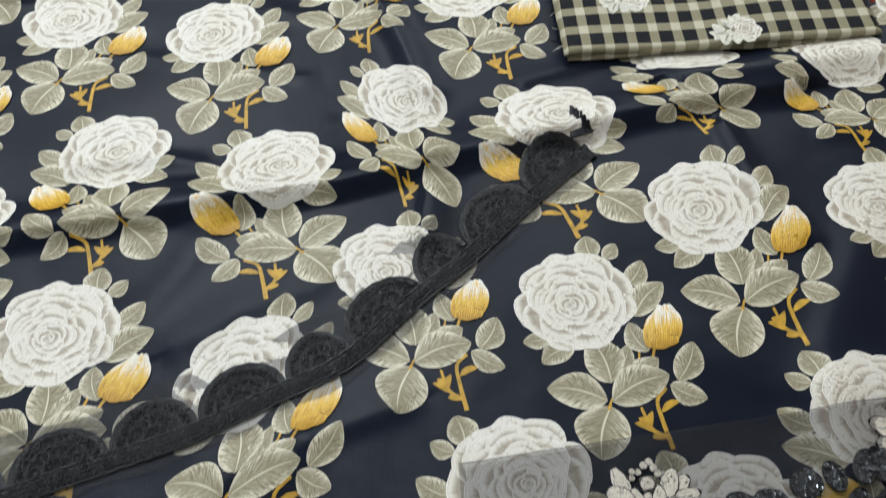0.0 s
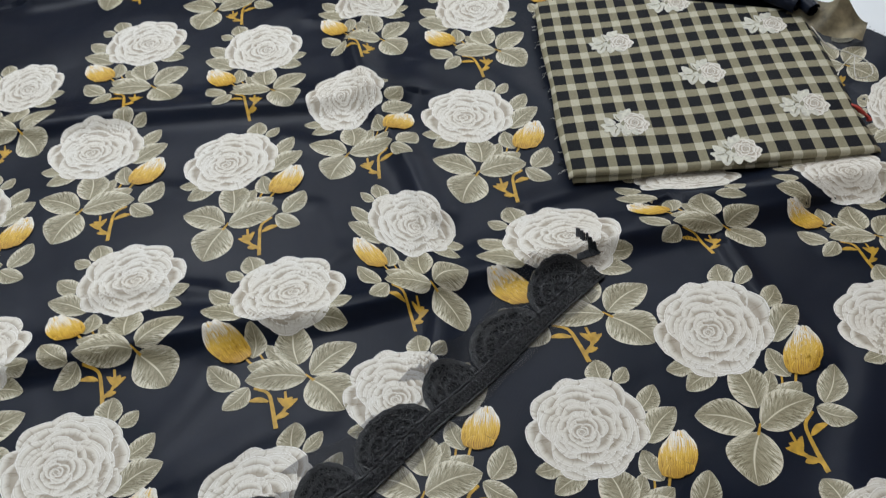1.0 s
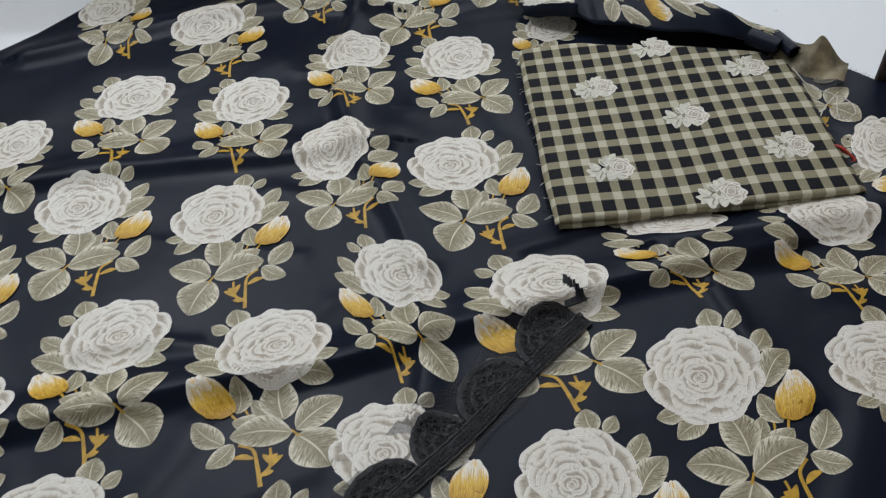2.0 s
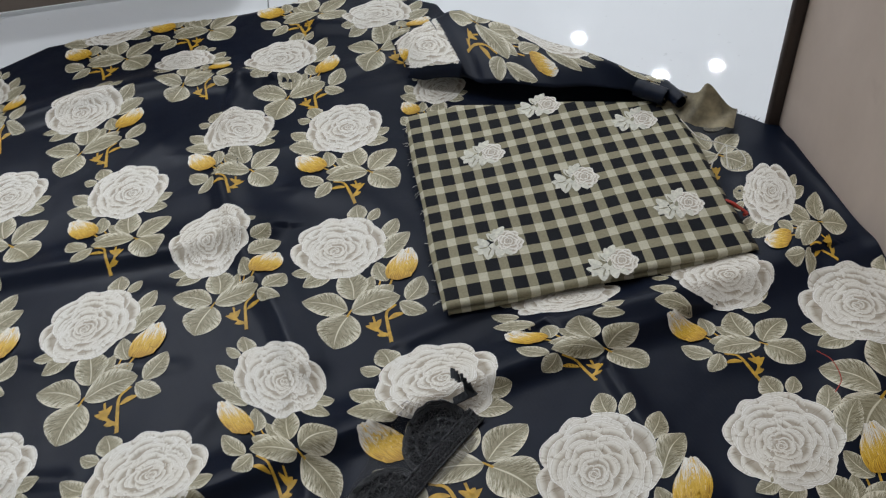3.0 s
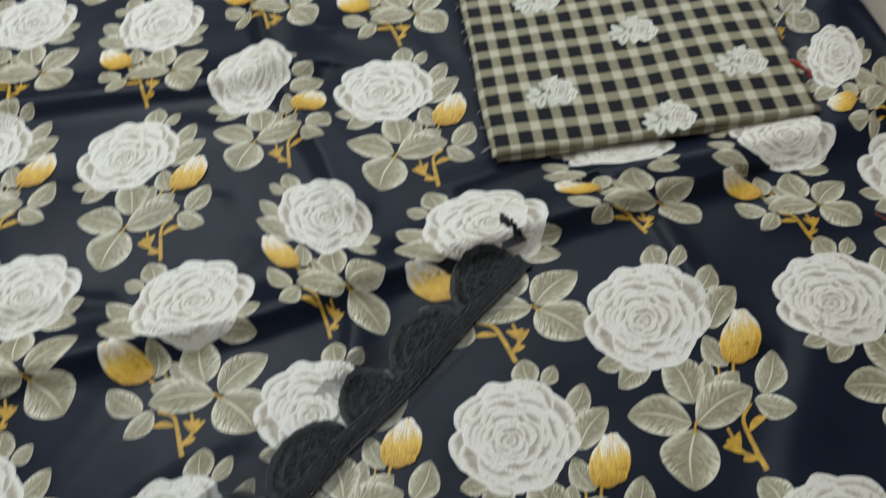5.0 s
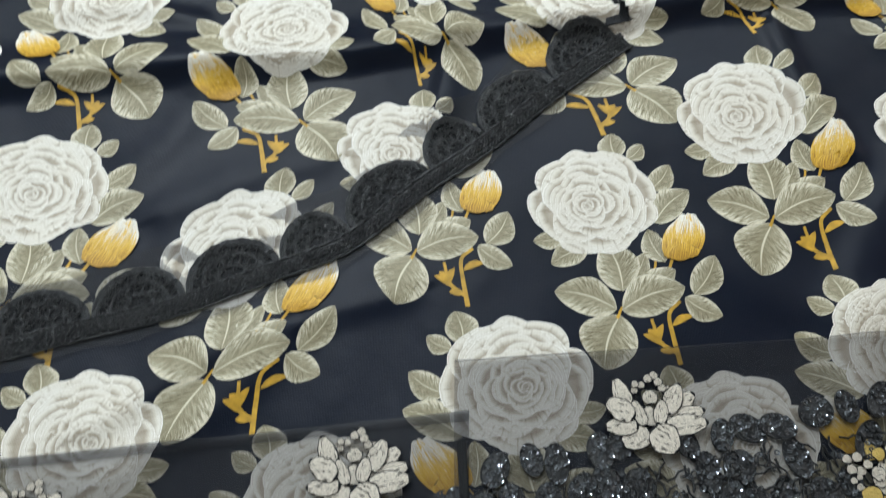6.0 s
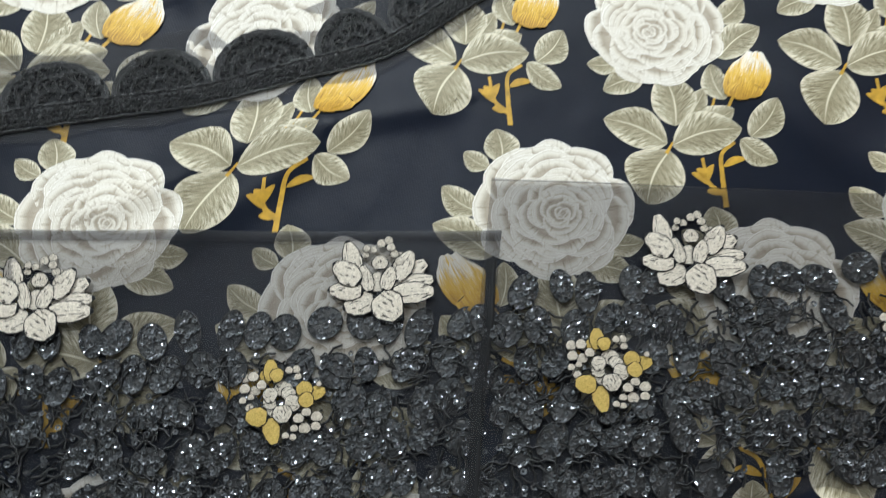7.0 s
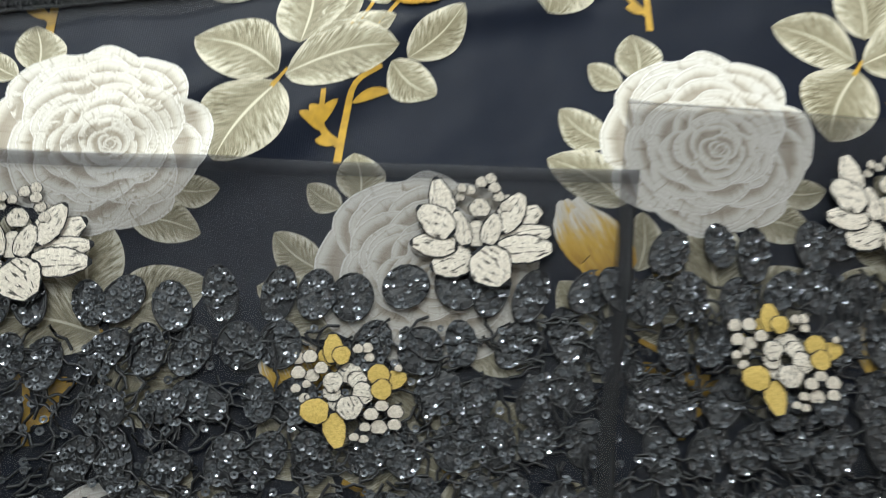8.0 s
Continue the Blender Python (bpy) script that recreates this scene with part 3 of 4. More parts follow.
motif("L", -0.439, 0.202, 0.95, -0.41, 0.37, 0.94)
motif("R", -0.532, 0.406, 1.02, 0.00, 0.00, 1.02)
motif("R", 0.183, 0.973, 0.92, 0.25, -0.25, 0.92)
motif("L", -0.239, 1.104, 0.95, -0.41, 0.37, 0.94)
motif("L", -0.103, 1.141, 0.95, -0.41, 0.37, 0.94)
motif("L", 0.080, 1.116, 0.95, -0.41, 0.37, 0.94)
motif("L", 0.254, 0.759, 0.65, -0.05, 0.09, 0.70)
motif("L", 0.581, 0.431, 0.51, -0.35, 0.75, 0.47)
motif("R", -0.454, 0.973, 0.84, -0.10, -0.04, 1.12)
motif("L", 0.537, 0.585, 0.74, -0.32, 0.29, 0.74, only=("printed_leaf", "printed_stem"))
motif("R", 0.450, 0.137, 0.91, -0.07, 0.09, 0.94)

for kind, x, y in (("L", -0.62, 0.24), ("R", -0.71, 0.44), ("L", -0.68, 0.66), ("R", -0.52, 0.08), ("R", -0.71, 0.09), ("L", -0.81, 0.27), ("L", -0.43, -0.16), ("L", -0.62, -0.15), ("L", -0.81, -0.14)):
    motif(kind, x, y, *((1.0, 0.0, 0.0, 1.0) if kind == "R" else (0.93, -0.40, 0.36, 0.92)))
for i in range(7):
    motif("R", -0.80 + 0.2 * i, -0.40 + 0.012 * i, 1.0, 0.05, 0.0, 1.0)
    if i < 6:
        motif("L", -0.70 + 0.2 * i, -0.58 + 0.012 * i, 0.93, -0.40, 0.36, 0.92)

# ---- folded gingham cloth ----
GX = Vector((0.343, -0.008, 0)).normalized()
GY = Vector((0.008, 0.343, 0)).normalized()
G0, GW, GD = Vector((0.184, 0.360, 0)), 0.340, 0.325
gingham = tagged(new("folded_gingham_cloth"), "folded olive and black gingham cloth with small cream bouquets", "cloth")
gingham.location = G0


def slab_sheet(name, z0, z1, inset, wobble, seed):
    """One folded layer: a pillowed sheet whose front edge is a round fold."""
    r = random.Random(seed)
    nx, ny = 60, 60
    verts, uvs, faces = [], [], []
    ph = [r.uniform(0, 6) for _ in range(4)]
    profile = 10
    rows = []
    # round front fold, then the top
    for k in range(profile):
        a = math.pi * (1 - k / (profile - 1)) - math.pi / 2
        rows.append((-math.cos(a) * (z1 - z0) / 2, (z0 + z1) / 2 - math.sin(a) * (z1 - z0) / 2))
    for k in range(1, ny + 1):
        rows.append((GD * k / ny, z1))
    rows.append((GD + 0.002, z0 + 0.0005))
    dist = 0.0
    for j, (y_full, zz) in enumerate(rows):
        if j:
            dist += math.hypot(y_full - rows[j - 1][0], zz - rows[j - 1][1])
        for i in range(nx + 1):
            u = i / nx
            short = 1 - 0.30 * max(0.0, u - 0.25)
            yy = y_full * short if y_full > 0 else y_full
            x = inset + (GW - 2 * inset) * u + wobble * math.sin(yy * 40 + ph[0]) * (0.3 if 0 < i < nx else 1.0)
            yw = yy + wobble * math.sin(x * 30 + ph[1])
            dz = 0.0012 * math.sin(14 * x + 9 * yy + ph[2]) + 0.0008 * math.sin(33 * x - 21 * yy + ph[3])
            edge = min(u, 1 - u)
            z = zz + dz - (0.5 * (z1 - z0) * (1 - min(1, edge / 0.02)) ** 2 if zz > (z0 + z1) / 2 else 0)
            p = GX * x + GY * yw
            verts.append((p.x, p.y, z))
            uvs.append((x / GW * 13.5 + 0.2, (dist - max(0.0, y_full) * (1 - short)) / GD * 11.0 - 0.15))
    # closed sides
    w = nx + 1
    for j in range(len(rows) - 1):
        for i in range(nx):
            faces.append((j * w + i, j * w + i + 1, (j + 1) * w + i + 1, (j + 1) * w + i))
    n = len(verts)
    for i_edge in (0, nx):
        for j in range(profile - 1, len(rows)):
            x, y, z = verts[j * w + i_edge]
            verts.append((x, y, z0))
            uvs.append((uvs[j * w + i_edge][0] + 0.3, uvs[j * w + i_edge][1]))
        for j in range(len(rows) - profile):
            a, b = (profile - 1 + j) * w + i_edge, (profile + j) * w + i_edge
            c, d = n + j + 1, n + j
            faces.append((a, b, c, d) if i_edge == 0 else (b, a, d, c))
        n = len(verts)
    return mesh_of(name, verts, faces, uvs, [GINGHAM])


GZ = 0.0085
child("lower_fold", slab_sheet("lower_fold", GZ - 0.008, GZ - 0.001, 0.004, 0.0016, 3), gingham)
child("upper_fold", slab_sheet("upper_fold", GZ - 0.001, GZ + 0.008, 0.0, 0.0010, 4), gingham)


def make_bouquet(rng):
    p = Print()
    z = 0.0
    # rose on the near side of the spray, pale leaves and a gap of dark line work
    for r, n, deep in ((1.5, 8, 0.8), (1.15, 7, 0.7), (0.8, 6, 0.6), (0.45, 4, 0.4)):
        turn = rng.uniform(0, 6)
        for i in range(n):
            p.petal(turn + 2 * math.pi * i / n, (r - deep) / 100, r * rng.uniform(0.94, 1.06) / 100, math.pi / n * 1.4, (1.0, 1.05), z, rng, centre=cm(1.1, 0))
            z += 0.00001
    for base, tip, w in (((-0.8, 0.3), (-1.7, 1.5), 0.9), ((-0.9, 0.0), (-2.4, 0.5), 0.9), ((-0.9, -0.2), (-2.3, -0.6), 0.9), ((-0.7, -0.4), (-1.6, -1.6), 1.0), ((-0.3, -0.5), (-0.4, -1.8), 0.9), ((-0.3, 0.5), (-0.6, 1.8), 0.8), ((0.1, 0.9), (0.3, 2.1), 0.8), ((0.6, 1.1), (1.3, 2.1), 0.8), ((0.3, -0.9), (0.8, -1.9), 0.7), ((-0.9, 0.1), (0.1, -0.2), 0.9)):
        p.leaf(cm(*base), cm(*tip), w / 100, z, rng, slot=1, bend=0.12)
        z += 0.00001
    for base, tip, w in (((-0.9, 0.05), (-2.0, 0.15), 0.18), ((-0.7, -0.3), (-1.4, -1.2), 0.16), ((-0.3, 0.6), (-0.5, 1.5), 0.15), ((-0.2, -0.2), (0.1, 0.5), 0.4)):
        p.leaf(cm(*base), cm(*tip), w / 100, z + 0.0001, rng, slot=2)
    return p


BOUQUET = make_bouquet(random.Random(5))
for bx, by, turn in ((0.075, 0.069, 8), (0.086, 0.222, 4), (0.183, 0.147, 6), (0.281, 0.073, 4), (0.186, 0.010, 10), (0.281, 0.229, -4), (0.174, 0.291, 2)):
    v = np.array(BOUQUET.v)
    ca, sa = 1.12 * math.cos(radians(turn)), 1.12 * math.sin(radians(turn))
    verts = []
    for x, y, z in BOUQUET.v:
        q = GX * (bx + ca * x - sa * y) + GY * (by + sa * x + ca * y)
        lx, ly = q.dot(GX), q.dot(GY)
        r = random.Random(4)
        ph = [r.uniform(0, 6) for _ in range(4)]
        top = GZ + 0.008 + 0.0012 * math.sin(14 * lx + 9 * ly + ph[2]) + 0.0008 * math.sin(33 * lx - 21 * ly + ph[3])
        verts.append((q.x, q.y, top + 0.0006 + z))
    child("printed_bouquet", mesh_of("printed_bouquet", verts, BOUQUET.f, BOUQUET.uv, [PETAL, MINI_WHITE, MINI_LINE], BOUQUET.slot), gingham, "small cream rose bouquet print")

# ---- turned-back far rim of the cloth ----
FLAP_LOW = [(0.278, 0.744, 0.020), (0.310, 0.711, 0.024), (0.398, 0.669, 0.026), (0.478, 0.637, 0.026), (0.520, 0.600, 0.022)]
FLAP_TOP = [(0.258, 0.858, 0.050), (0.307, 0.859, 0.052), (0.382, 0.770, 0.050), (0.455, 0.690, 0.046), (0.531, 0.621, 0.032)]


def at_line(pts, t):
    k = np.clip(np.asarray(t) * (len(pts) - 1), 0, len(pts) - 1)
    return np.stack([np.interp(k, range(len(pts)), [p[i] for p in pts]) for i in range(3)], -1)


def flap_point(u, v):
    """u runs along the rim, v from the lower edge over the crest (1) and down behind (1.6)."""
    a, b = at_line(FLAP_LOW, u), at_line(FLAP_TOP, u)
    w = np.clip(v, 0, 1)[..., None]
    p = a + (b - a) * w
    p[..., 2] += 0.010 * np.sin(math.pi * w[..., 0]) + 0.002 * np.sin(u * 23 + v * 4)
    back = np.clip(v - 1, 0, 1)
    p[..., 0] += 0.035 * back
    p[..., 1] += 0.035 * back
    p[..., 2] -= 0.075 * back
    return p


def on_flap(x, y):
    """Print coordinates on the flap: x along it, y across, in metres."""
    u, v = x / 0.34, y / 0.085
    keep = (u > 0.01) & (u < 0.99) & (v > 0.02) & (v < 1.15)
    return flap_point(np.clip(u, 0, 1), np.clip(v, 0, 1.6)), keep


def build_flap():
    nu, nv = 90, 30
    u, v = np.meshgrid(np.linspace(0, 1, nu), np.linspace(0, 1.6, nv))
    p = flap_point(u, v)
    verts = p.reshape(-1, 3)
    under = p[0].copy()
    under[:, 2] -= 0.006
    under[:, 1] += 0.012
    idx = np.arange(nu * nv).reshape(nv, nu)
    f = np.stack([idx[:-1, :-1], idx[:-1, 1:], idx[1:, 1:], idx[1:, :-1]], -1).reshape(-1, 4)
    n = len(verts)
    lip = [(n + i, n + i + 1, idx[0, i + 1], idx[0, i]) for i in range(nu - 1)]
    return mesh_of("folded_rim", np.vstack([verts, under]), list(f) + lip, mats=[SATIN])


child("folded_rim", build_flap(), cloth, "folded-back rim of the navy cloth")
motif("R", 0.190, 0.092, 0.05, 0.95, -0.80, 0.05, on_flap, only=("printed_rose", "printed_leaf", "printed_stem"))
motif("R", 0.180, 0.092, 0.05, 0.60, -0.80, 0.05, on_flap, only=("printed_bud",))
motif("R", 0.400, 0.062, 0.05, 0.90, -0.75, 0.05, on_flap, only=("printed_stem", "printed_leaf"))


def corner_point(s, t):
    a, b = np.array((0.199, 0.867, 0.020)), np.array((0.270, 0.853, 0.052))
    c, d = np.array((0.284, 0.733, 0.045)), np.array((0.214, 0.778, 0.018))
    s, t = np.asarray(s)[..., None], np.asarray(t)[..., None]
    p = (a * (1 - s) + b * s) * (1 - t) + (d * (1 - s) + c * s) * t
    p[..., 2] += (0.010 * np.sin(math.pi * s) * np.sin(math.pi * t * 0.8))[..., 0]
    return p


def on_corner(x, y):
    keep = (x > 0.0) & (x < 0.078) & (y > 0.0) & (y < 0.105)
    return corner_point(np.clip(x / 0.078, 0, 1), np.clip(1 - y / 0.105, 0, 1)), keep


def build_corner():
    s, t = np.meshgrid(np.linspace(0, 1, 24), np.linspace(0, 1, 24))
    p = corner_point(s, t)
    idx = np.arange(24 * 24).reshape(24, 24)
    f = np.stack([idx[:-1, :-1], idx[1:, :-1], idx[1:, 1:], idx[:-1, 1:]], -1).reshape(-1, 4)
    verts = list(p.reshape(-1, 3))
    n = len(verts)
    faces = list(f)
    rim = [idx[-1, i] for i in range(24)] + [idx[i, -1] for i in range(22, -1, -1)]
    for k in rim:
        q = p.reshape(-1, 3)[k].copy()
        q[2] = max(0.012, q[2] - 0.02)
        q[0] -= 0.004
        verts.append(q)
    faces += [(rim[i], n + i, n + i + 1, rim[i + 1]) for i in range(len(rim) - 1)]
    return mesh_of("turned_corner", verts, faces, mats=[SATIN])


child("turned_corner", build_corner(), cloth, "turned-over corner of the navy cloth")
motif("R", 0.043, 0.044, 1.05, 0.15, -0.15, 1.15, on_corner, only=("printed_rose",))
motif("R", -0.070, 0.075, 0.86, 0.0, 0.0, 0.8, on_corner, only=("printed_bud",))


def build_ruffle():
    """Curled, gathered end of the rim, showing the cloth's back."""
    verts, faces = [], []
    base = smooth_line([(0.521, 0.622, 0.024), (0.536, 0.606, 0.030), (0.552, 0.590, 0.040), (0.566, 0.580, 0.046), (0.582, 0.572, 0.028), (0.600, 0.566, 0.012)], 10)
    n = len(base)
    for i, p in enumerate(base):
        k = i / (n - 1)
        for j in range(9):
            w = j / 8
            fold = math.sin(k * 13) * 0.004 * (1 - w)
            verts.append((p.x - 0.020 * w - fold * 0.4, p.y - 0.030 * w + fold, max(0.012, p.z * (1 - w) + 0.012 * w + 0.003 * math.sin(k * 13 + w * 3))))
    for i in range(n - 1):
        for j in range(8):
            faces.append((i * 9 + j, i * 9 + j + 1, (i + 1) * 9 + j + 1, (i + 1) * 9 + j))
    return mesh_of("gathered_end", verts, faces, mats=[UNDER])


child("gathered_end", build_ruffle(), cloth, "gathered cloth end showing its olive brown back")
for cx, cy, cz, r, turn in ((0.505, 0.614, 0.028, 0.013, 40), (0.526, 0.602, 0.030, 0.010, 15)):
    verts, faces = [], []
    m = pose(cx, cy, cz, 0, 0, turn)
    for i in range(22):
        a = i / 21 * 4.2 * math.pi
        rr = r * (1 - 0.55 * i / 21)
        for w in (-0.020, 0.022):
            verts.append(m @ Vector((rr * math.cos(a), w, rr * math.sin(a))))
    faces = [(2 * i, 2 * i + 1, 2 * i + 3, 2 * i + 2) for i in range(21)]
    child("curled_edge", mesh_of("curled_edge", verts, faces, mats=[SATIN]), cloth, "curled navy cloth edge")


rt = random.Random(41)
for k in range(30):
    x = rt.uniform(0.568, 0.632)
    y = float(far_edge(x))
    pts = [Vector((x, y - 0.002, FLOOR + 0.003))]
    for step in range(3):
        pts.append(pts[-1] + Vector((rt.uniform(-0.001, 0.003), rt.uniform(0.0008, 0.003), rt.uniform(-0.0005, 0.0008))))
    v, f = tube_points(pts, 0.0003, 4)
    child("rim_thread", mesh_of("rim_thread", v, f, mats=[BLACK_THREAD if k % 4 else WHITE_YARN]), cloth)

# ---- scalloped lace trim ----
lace = tagged(new("scalloped_lace_trim"), "black corded lace trim with half-round scallops lying on cloth", "lace trim")
LACE_LINE = smooth_line([(-0.50, -0.140, 0), (-0.42, -0.112, 0), (-0.329, -0.082, 0), (-0.253, -0.057, 0), (-0.179, -0.036, 0), (-0.11, -0.008, 0), (-0.048, 0.019, 0), (0.013, 0.071, 0), (0.066, 0.112, 0), (0.128, 0.168, 0), (0.200, 0.228, 0)], 12)
LACE_S = [0.0]
for a, b in zip(LACE_LINE[:-1], LACE_LINE[1:]):
    LACE_S.append(LACE_S[-1] + (b - a).length)


def lace_point(s, n, up):
    """A place on the lace: s along it, n across, up over the cloth."""
    x, y = np.interp(s, LACE_S, [p.x for p in LACE_LINE]), np.interp(s, LACE_S, [p.y for p in LACE_LINE])
    e = 0.012
    dx = np.interp(s + e, LACE_S, [p.x for p in LACE_LINE]) - np.interp(s - e, LACE_S, [p.x for p in LACE_LINE])
    dy = np.interp(s + e, LACE_S, [p.y for p in LACE_LINE]) - np.interp(s - e, LACE_S, [p.y for p in LACE_LINE])
    k = math.hypot(dx, dy)
    x, y = x - dy / k * n, y + dx / k * n
    return Vector((x, y, float(lie(x, y)) + 0.0022 + up))


BAND = 0.0175
L_END = LACE_S[-1]


class Build:
    """Gathers cords and plates into one mesh."""

    def __init__(self):
        self.v, self.f, self.uv = [], [], []

    def cord(self, pts, radius, sides=5):
        v, f = tube_points(pts, radius, sides)
        b = len(self.v)
        self.v += v
        self.f += [tuple(b + i for i in q) for q in f]
        self.uv += [(k // sides * 0.6, k % sides / sides) for k in range(len(v))]

    def plate(self, grid):
        b, c = len(self.v), len(grid[0])
        for r, row in enumerate(grid):
            self.v += row
            self.uv += [(r * 0.5, k / (c - 1)) for k in range(c)]
        for r in range(len(grid) - 1):
            for k in range(c - 1):
                self.f.append((b + r * c + k, b + (r + 1) * c + k, b + (r + 1) * c + k + 1, b + r * c + k + 1))

    def mesh(self, name, mat):
        return mesh_of(name, self.v, self.f, self.uv, [mat])


g = Build()
steps = int(L_END / 0.006)
g.plate([[lace_point(L_END * i / steps, BAND * k / 4, 0.0004 + 0.0004 * math.sin(i * 1.9 + k)) for k in range(5)] for i in range(steps + 1)])
child("band", g.mesh("band", BLACK_THREAD), lace)
for row, (n0, rad) in enumerate(((0.0006, 0.0012), (0.0138, 0.0013), (0.0170, 0.0014))):
    g = Build()
    g.cord([lace_point(L_END * i / 260, n0 + 0.0003 * math.sin(i * 1.3), 0.0012) for i in range(261)], rad)
    child("edge_cord", g.mesh("edge_cord", LACE_CORD), lace, "twisted black edge cord")
for row, n0 in enumerate((0.0045, 0.0085, 0.0120)):
    g = Build()
    k = 0
    s0 = 0.002
    while s0 < L_END - 0.005:
        g.cord([lace_point(s0, n0 - 0.0012, 0.0010), lace_point(s0 + 0.0016, n0, 0.0024), lace_point(s0 + 0.0034, n0 + 0.0014, 0.0010)], 0.0008, 4)
        g.cord([lace_point(s0, n0 + 0.0013, 0.0010), lace_point(s0 + 0.0018, n0, 0.0020), lace_point(s0 + 0.0034, n0 - 0.0014, 0.0010)], 0.0006, 4)
        s0 += 0.0038
    child("chain_stitch", g.mesh("chain_stitch", LACE_CORD), lace, "row of raised black chain stitches")

for half in (0, 1):
    r = random.Random(90 + half)
    g = Build()
    for i in range(850):
        s0, n0, a = r.uniform(0.004, L_END - 0.004), r.uniform(0.001, BAND), r.uniform(0, 3.14)
        ln = r.uniform(0.0012, 0.0030)
        g.cord([lace_point(s0 + ln * w * math.cos(a), n0 + ln * w * math.sin(a), 0.0022 + 0.0010 * (1 - w * w)) for w in (-1, 0, 1)], r.uniform(0.0003, 0.0006), 3)
    tagged(child("loose_stitch", g.mesh("loose_stitch", LACE_CORD), lace, "fine raised black stitches"), kind="stuff")

VALLEYS = [(-0.48, -0.115), (-0.405, -0.09), (-0.334, -0.066), (-0.261, -0.04), (-0.186, -0.014), (-0.113, 0.014), (-0.05, 0.036), (0.009, 0.095), (0.061, 0.128), (0.119, 0.188), (0.182, 0.240)]
VS = []
for vx, vy in VALLEYS:
    best = min(range(len(LACE_LINE)), key=lambda i: (LACE_LINE[i].x - vx) ** 2 + (LACE_LINE[i].y - vy) ** 2)
    VS.append(LACE_S[best] + 0.004)
SCALLOP_H = 0.0345
for k, (sa, sb) in enumerate(zip(VS[:-1], VS[1:])):
    mid, half = (sa + sb) / 2, (sb - sa) / 2 * 0.99
    r = random.Random(20 + k)

    def arc(f, n=26, up=0.0012, lo=0.0, hi=1.0, wob=0.0006):
        return [lace_point(mid - half * f * math.cos(math.pi * (lo + (hi - lo) * i / n)), BAND + SCALLOP_H * f * math.sin(math.pi * (lo + (hi - lo) * i / n)) + wob * math.sin(i * 2.1 + k), up) for i in range(n + 1)]

    g = Build()
    g.plate([[lace_point(mid - half * f * math.cos(math.pi * i / 22), BAND + SCALLOP_H * f * math.sin(math.pi * i / 22) - 0.0005, 0.0002 + 0.0003 * math.sin(i * 2.7 + f * 30)) for f in (0.02, 0.2, 0.4, 0.6, 0.8, 0.99)] for i in range(23)])
    backing = g.mesh("scallop_net", BLACK_THREAD)
    g = Build()
    for f, rad in ((0.98, 0.0009), (0.945, 0.0008), (0.90, 0.0009), (0.865, 0.0007), (0.64, 0.0008), (0.60, 0.0007), (0.32, 0.0008), (0.28, 0.0007)):
        g.cord(arc(f), rad)
    # zigzag between the two arcs, loops inside
    n = 26
    zig = []
    for i in range(n + 1):
        f = 0.86 if i % 2 else 0.66
        a = math.pi * (0.03 + 0.94 * i / n)
        zig.append(lace_point(mid - half * f * math.cos(a), BAND + SCALLOP_H * f * math.sin(a), 0.0012 + r.uniform(0, 0.0006)))
    g.cord(zig, 0.0007, 4)
    for i in range(7):
        a0 = math.pi * (0.10 + 0.80 * i / 6)
        loop = []
        for j in range(9):
            w = 2 * math.pi * j / 8
            f = 0.45 + 0.12 * math.cos(w)
            a = a0 + 0.20 * math.sin(w)
            loop.append(lace_point(mid - half * f * math.cos(a), BAND + SCALLOP_H * f * math.sin(a), 0.0013))
        g.cord(loop, 0.0007, 4)
    for i in range(240):
        f, a = math.sqrt(r.uniform(0.02, 0.9)), math.pi * r.uniform(0.04, 0.96)
        f2, a2 = f + r.uniform(-0.1, 0.1), a + r.uniform(-0.25, 0.25)
        f2 = min(0.95, max(0.08, f2))
        g.cord([lace_point(mid - half * q * math.cos(w), BAND + SCALLOP_H * q * math.sin(w), 0.0016) for q, w in ((f, a), ((f + f2) / 2, (a + a2) / 2 + r.uniform(-0.06, 0.06)), (f2, a2))], r.uniform(0.0004, 0.0007), 3)
    arch = child("scallop", g.mesh("scallop", LACE_CORD), lace)
    child("scallop_net", backing, arch, "dense black net backing")
# frayed end tip
g = Build()
for i in range(15):
    r = random.Random(60 + i)
    x0, y0 = 0.176 + 0.0016 * i, 0.245 + 0.0004 * i
    x1, y1 = 0.181 + 0.0008 * i + r.uniform(-0.002, 0.002), 0.281 - 0.0016 * i + r.uniform(-0.003, 0.003)
    g.cord([(x0, y0, float(lie(x0, y0)) + 0.006), ((x0 + x1) / 2 - 0.001, (y0 + y1) / 2, float(lie(x0, y0)) + 0.009), (x1, y1, float(lie(x1, y1)) + 0.006)], 0.0019, 4)
child("frayed_tip", g.mesh("frayed_tip", LACE), lace, "frayed black lace end")
g = Build()
g.plate([[lace_point((L_END - 0.02) * i / 90, -0.009 + 0.011 * k / 5 + 0.002 * math.sin(i * 0.7) * (k == 0), 0.0002) for k in range(6)] for i in range(91)])
child("sheer_strip", g.mesh("sheer_strip", NET), lace, "sheer black net strip")


g = Build()
g.plate([[lace_point((L_END - 0.035) * i / 110, BAND + (SCALLOP_H + 0.010 + 0.006 * math.sin(i * 0.31)) * k / 9, -0.0011 + 0.0002 * math.sin(i * 0.9 + k)) for k in range(10)] for i in range(111)])
child("veil", g.mesh("veil", NET), lace, "sheer black net margin behind the scallops")


